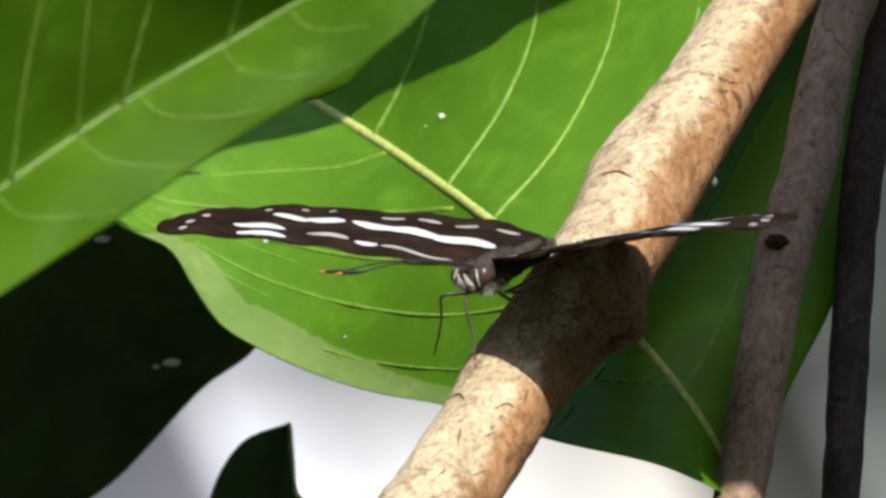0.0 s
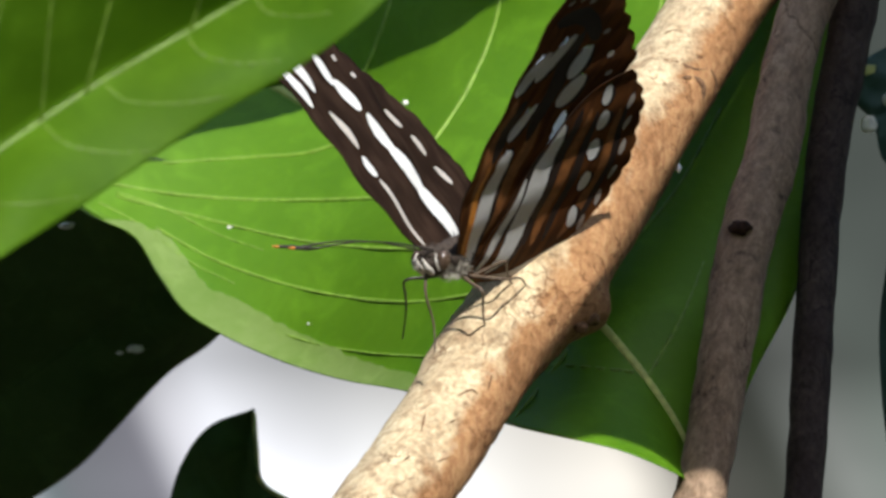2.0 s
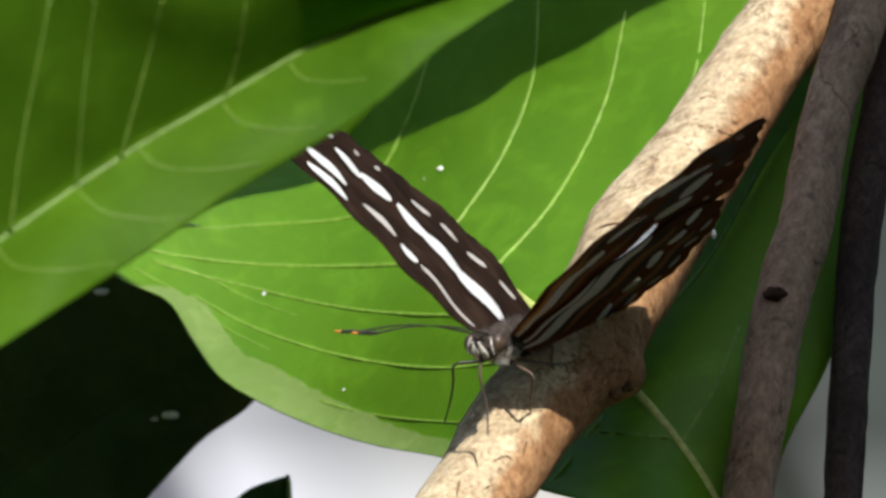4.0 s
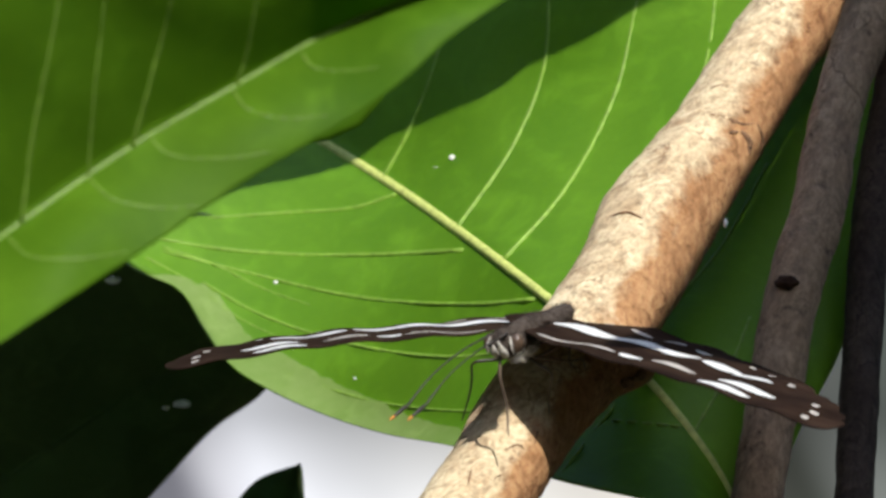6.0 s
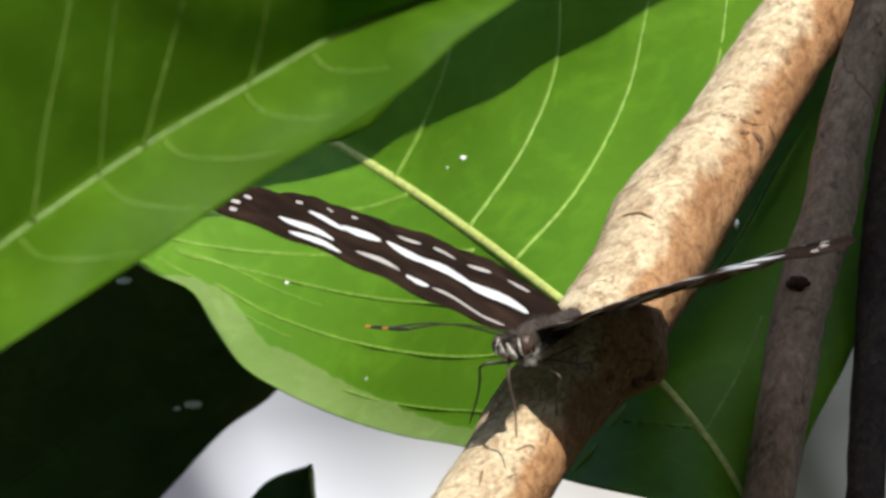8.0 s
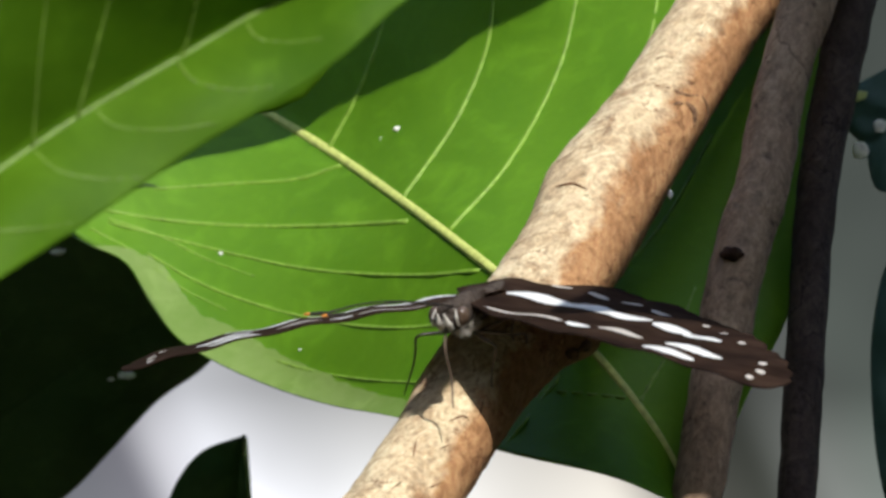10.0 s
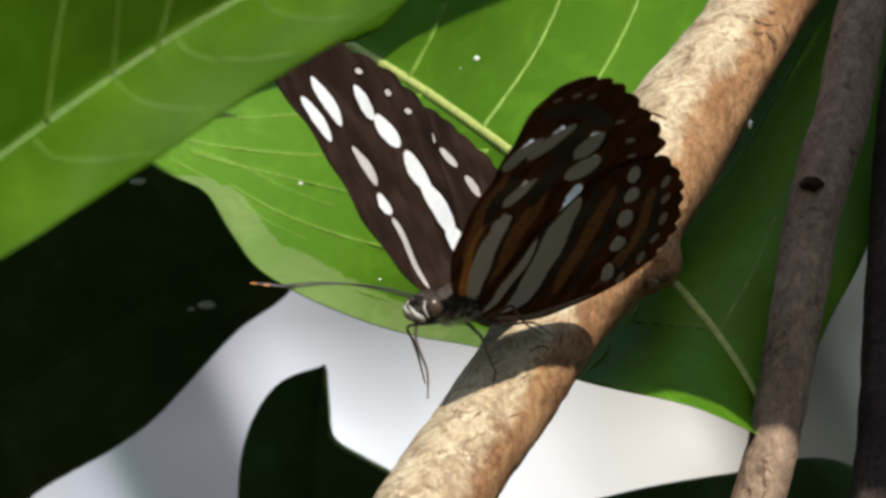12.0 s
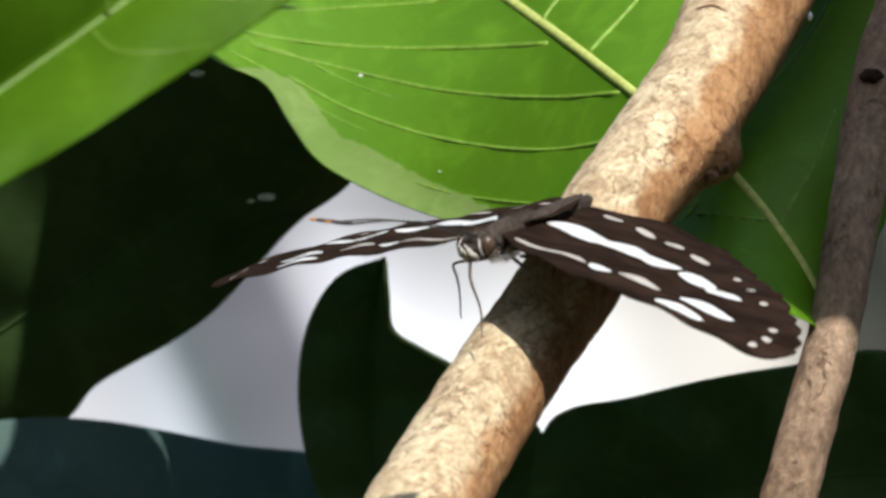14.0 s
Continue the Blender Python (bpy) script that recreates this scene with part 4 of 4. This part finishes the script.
# ---- what moves ----
def motions():
    # seconds, head right and down (plan), heading, pitch
    stand = [
        (0, 866, 508, 22.0, -9.0), (1, 860, 506, 22.0, -9.0), (1.6, 860, 505, 22.0, -9.0), (2, 860, 504, 26.0, -9.0),
        (2.2, 859, 504, 30.0, -8.8), (2.5, 858, 505, 30.0, -8.6), (2.6, 860, 508, 30.0, -8.5), (2.8, 864, 515, 27.0, -8.3),
        (3, 868, 522, 23.0, -8.2), (3.2, 880, 530, 21.0, -8.0), (5.3, 899, 542, 20.0, -9.0), (6, 906, 553, 19.4, -9.6),
        (6.6, 906, 554, 18.6, -9.5), (6.85, 905, 555, 13.0, -9.4), (7.1, 905, 555, 11.0, -9.4), (7.3, 905, 555, 13.0, -9.2),
        (7.5, 904, 556, 18.0, -9.0), (7.8, 902, 556, 19.0, -9.0), (8.2, 900, 556, 19.0, -9.0), (10.3, 908, 556, 18.0, -9.0),
        (10.65, 905, 566, 28.5, -9.0), (10.8, 862, 560, 33.0, -8.7), (11, 790, 622, 39.0, -8.0), (11.2, 735, 660, 39.0, -8.7),
        (11.6, 726, 664, 39.0, -9.4), (12.5, 722, 664, 39.5, -11.5), (13.1, 726, 672, 39.2, -12.8), (13.5, 699, 708, 36.0, -12.0),
        (14, 710, 744, 31.0, -12.0),
    ]
    rows = []
    for t, u, v, yaw, pitch in stand:
        r = turn(yaw, pitch)
        head = r @ Vector((0.00675, 0, -0.001))
        hinge = P(u, v, 0) - Vector((head.x, 0, head.z))
        vv = 441 - hinge.z / S
        back = (-10.0 + limb_depth(vv) - limb_depth(500)) * 0.001
        m = r.to_4x4()
        m.translation = Vector((hinge.x * (1 + back / 1.2), back, hinge.z * (1 + back / 1.2)))
        rows.append((t, m))
    walk(fly, rows)
    # seconds, then raise, turn on its span and sweep of the right and of the left pair of wings
    flap = [
        (0, 7, 2, -3, 8, -5, 9), (0.1, -3, 2, -3, -2, -3, 7), (0.2, -4, 3, -3, -4, -3, 9), (0.3, 3, 3, -3, 5, -4, 7), (0.4, 7, 4, -3, 8, -5, 7),
        (0.5, 16, 5, -4, 19, -6, 5), (0.6, 26, 3, -3, 32, -9, 5), (0.7, 58, 2, -2, 55, -13, 2), (0.8, 29, 1, -1, 39, -10, 8),
        (0.9, 19, 0, 0, 23, -8, 10), (1, 10, -1, 1, 8, -6, 9), (1.1, 1, -1, 0, 2, -3, 7), (1.2, -7, -1, -2, -7, 1, 10), (1.3, -16, 0, -3, -13, 1, 10),
        (1.4, -25, 0, -5, -22, 2, 12), (1.5, -22, 0, -7, -18, 2, 10), (1.6, -10, -1, -4, -7, 1, 9), (1.7, 3, -1, -2, 5, -1, 8),
        (1.8, 17, -2, 0, 19, -5, 9), (1.9, 30, -3, 2, 36, -8, 9), (2, 54, -3, 5, 57, -12, 6), (2.1, 74, -4, 5, 73, -12, 2),
        (2.2, 84, -5, 5, 83, -12, 1), (2.3, 84, -6, 4, 83, -11, 1), (2.4, 80, -7, 4, 81, -10, 2), (2.5, 74, -8, 4, 76, -9, 3),
        (2.6, 72, -6, 4, 71, -10, 4), (2.7, 69, -4, 4, 65, -10, 6), (2.8, 41, -2, 4, 48, -10, 12), (2.9, 38, 0, 4, 41, -10, 13),
        (3, 36, 2, 4, 33, -9, 13), (3.2, 20, 1, 4, 16, -6, 10), (3.35, -1, 0, 5, -4, -1, 9), (3.5, -17, 0, 5, -16, -1, 13),
        (3.7, -7, 0, 5, -2, -1, 11), (3.9, 26, -1, 5, 26, -6, 4), (4.1, 66, -1, 5, 52, -10, -2), (4.3, 82, -1, 5, 74, -12, -6),
        (4.5, 85, -1, 5, 83, -12, -6), (4.7, 79, -1, 5, 70, -11, -5), (4.9, 68, -1, 5, 54, -9, -3), (5.1, 52, -1, 6, 42, -7, -1),
        (5.3, 39, -2, 7, 31, -4, 4), (5.4, 30, -2, 7, 22, -5, 2), (5.5, 25, -2, 7, 15, -4, 1), (5.6, 20, -2, 8, 10, -3, 2), (5.7, 13, -1, 8, 5, 0, 2),
        (5.8, 7, 0, 9, 2, 0, -1), (5.9, 3, -2, 10, -5, -2, 0), (6, -4, -3, 11, -15, -3, 3), (6.1, -11, -1, 11, -23, -2, 2), (6.2, -20, 2, 10, -32, 1, 3),
        (6.3, -24, 2, 10, -33, 1, 8), (6.4, -15, 2, 10, -23, 1, 3), (6.5, -3, 0, 10, -10, -1, 4), (6.6, 11, 2, 7, 4, -1, 8), (6.7, 36, 2, 4, 24, -4, 9),
        (6.8, 56, 2, 1, 45, -8, 14), (6.9, 79, 2, -2, 64, -10, 6), (7, 84, 1, -5, 83, -12, 5), (7.1, 88, 1, -2, 86, -10, 4),
        (7.2, 87, 0, 0, 87, -9, 3), (7.3, 85, 0, 3, 83, -7, 2), (7.4, 83, -1, 6, 77, -5, 3), (7.5, 81, -1, 8, 73, -3, 5),
        (7.6, 69, -1, 9, 59, -3, 15), (7.7, 63, -1, 9, 50, -3, 12), (7.8, 44, 0, 9, 36, -2, 9), (7.9, 38, 0, 9, 27, -1, 5), (8, 27, 0, 10, 16, -3, 4),
        (8.1, 12, 0, 10, 7, 0, 6), (8.2, 1, -1, 10, -3, 2, 6), (8.4, -16, -1, 7, -20, 3, 9), (8.55, -22, -1, 8, -26, 3, 11),
        (8.75, 4, -2, 8, 4, 3, 5), (8.95, 58, -2, 8, 44, -4, -1), (9.1, 81, -2, 8, 76, -7, -7), (9.3, 84, -2, 8, 82, -6, -7),
        (9.5, 75, -3, 9, 64, -5, -3), (9.7, 37, -3, 9, 30, 1, 0), (9.9, 3, -3, 9, 2, 1, 4), (10.05, -13, -3, 9, -15, 2, 8),
        (10.2, -11, -4, 10, -13, 2, 5), (10.3, -1, -6, 13, -4, 2, 1), (10.4, 33, -8, 17, 19, 6, 8), (10.5, 43, -8, 17, 36, 8, 2),
        (10.6, 65, -9, 16, 54, 4, 1), (10.7, 76, -9, 16, 65, 3, -2), (10.8, 80, -9, 15, 69, -2, -3), (10.9, 69, -9, 15, 54, -5, 7),
        (11, 67, -10, 14, 48, -9, 8), (11.1, 59, -7, 13, 37, -10, 14), (11.2, 53, -5, 11, 29, -11, 12), (11.3, 42, -3, 9, 10, -7, 8),
        (11.4, 34, -1, 8, 4, -4, 8), (11.5, 20, 1, 6, -6, -2, 6), (11.6, 0, 1, 5, -18, -1, 9), (11.7, -8, 0, 4, -24, 0, 11),
        (11.8, 2, 0, 2, -18, -2, 10), (11.9, 36, -1, 1, 6, -8, 10), (12, 57, -1, 0, 41, -18, 12), (12.1, 78, 0, 2, 62, -25, 11),
        (12.2, 77, -1, 3, 64, -25, 10), (12.3, 65, -2, 3, 55, -24, 13), (12.4, 55, -3, 4, 42, -22, 18), (12.5, 39, -4, 5, 17, -17, 17),
        (12.6, 33, -3, 7, 9, -11, 11), (12.7, 6, -2, 8, -13, -5, 12), (12.8, -8, -1, 10, -25, 0, 19), (12.9, -10, 2, 11, -30, 4, 20),
        (13, 2, 3, 1, -18, 1, 17), (13.1, 8, 0, 2, -10, 0, 12), (13.2, 35, -4, 3, 5, -3, 7), (13.3, 36, -5, 4, 25, -8, 7),
        (13.4, 49, -6, 5, 46, -14, 6), (13.5, 43, -7, 7, 44, -15, 5), (13.6, 46, -5, 4, 25, -11, 5), (13.7, 36, -4, 1, 8, -6, 4),
        (13.85, 9, -2, -3, -8, -3, 5), (14, -9, 0, -7, -19, -2, 4),
    ]
    # seconds, and how far the hinges shift on the thorax, right and down (plan)
    slip = [(0.0, -4, 1), (0.5, 11, -2), (1.0, 4, 7), (1.5, 2, -1), (2.0, 1, 25), (2.5, -6, 30), (3.0, 10, 11), (3.5, 5, 3), (4.5, 0, 26), (5.5, 2, 13),
            (6.0, -13, 7), (6.5, -10, 3), (7.0, 3, 26), (7.5, -7, 17), (8.0, 8, 1), (8.5, 0, 2), (9.2, 0, 24), (10.0, 0, 3), (10.5, -2, 7), (11.0, -15, 18),
            (11.5, 6, 5), (12.0, 5, 23), (12.1, 8, 26), (12.5, 2, 20), (13.0, 3, 10), (13.5, -5, 27), (14.0, -11, 11)]
    for s, fore, hind in wings:
        rf, rh = [], []
        for t, *both in flap:
            p, turned, w = both[:3] if s < 0 else both[3:]
            yaw, pitch = (float(np.interp(t, [q[0] for q in stand], [q[k] for q in stand])) for k in (3, 4))
            dx, dy = (float(np.interp(t, [q[0] for q in slip], [q[k] for q in slip])) for k in (1, 2))
            at = turn(yaw, pitch).transposed() @ Vector((dx * S, 0, -dy * S)) + Vector((0, s * (0.0011 + 0.0006 * math.sin(radians(max(p, 0)))), 0))
            m = pose(*at) @ pose(0, 0, 0, s * p) @ pose(0, 0, 0, 0, turned) @ pose(0, 0, 0, 0, 0, -s * (w - 13))
            rf.append((t, m))
            rh.append((t, m))
        walk(fore, rf)
        walk(hind, rh)
    # seconds and droop of the antenna, degrees
    droop = [(0.0, 9), (0.9, 9), (1.0, 48), (1.1, 58), (1.3, 50), (1.5, 6), (2.5, 5), (3.2, 8), (5.3, 3), (5.6, 8), (5.8, 48), (6.0, 44), (6.3, 46), (6.5, 34), (6.65, 4),
             (7.5, 3), (8.0, 3), (8.2, 38), (9.0, 10), (10.3, 10), (10.6, 2), (11.0, -3), (11.4, 72), (11.5, 78), (11.7, 48), (12.0, 0), (12.4, 72), (12.55, 84),
             (12.8, 60), (13.1, -4), (13.5, 4), (14.0, -3)]
    for a, place, way in feelers:
        axis = REST @ Vector((0, -1, 0))
        rows = []
        for t, d in droop:
            k = d if way.y < 0 else d * 0.15
            m = Matrix.Rotation(radians(k - 2), 4, axis)
            m.translation = place
            rows.append((t, m))
        walk(a, rows)


motions()
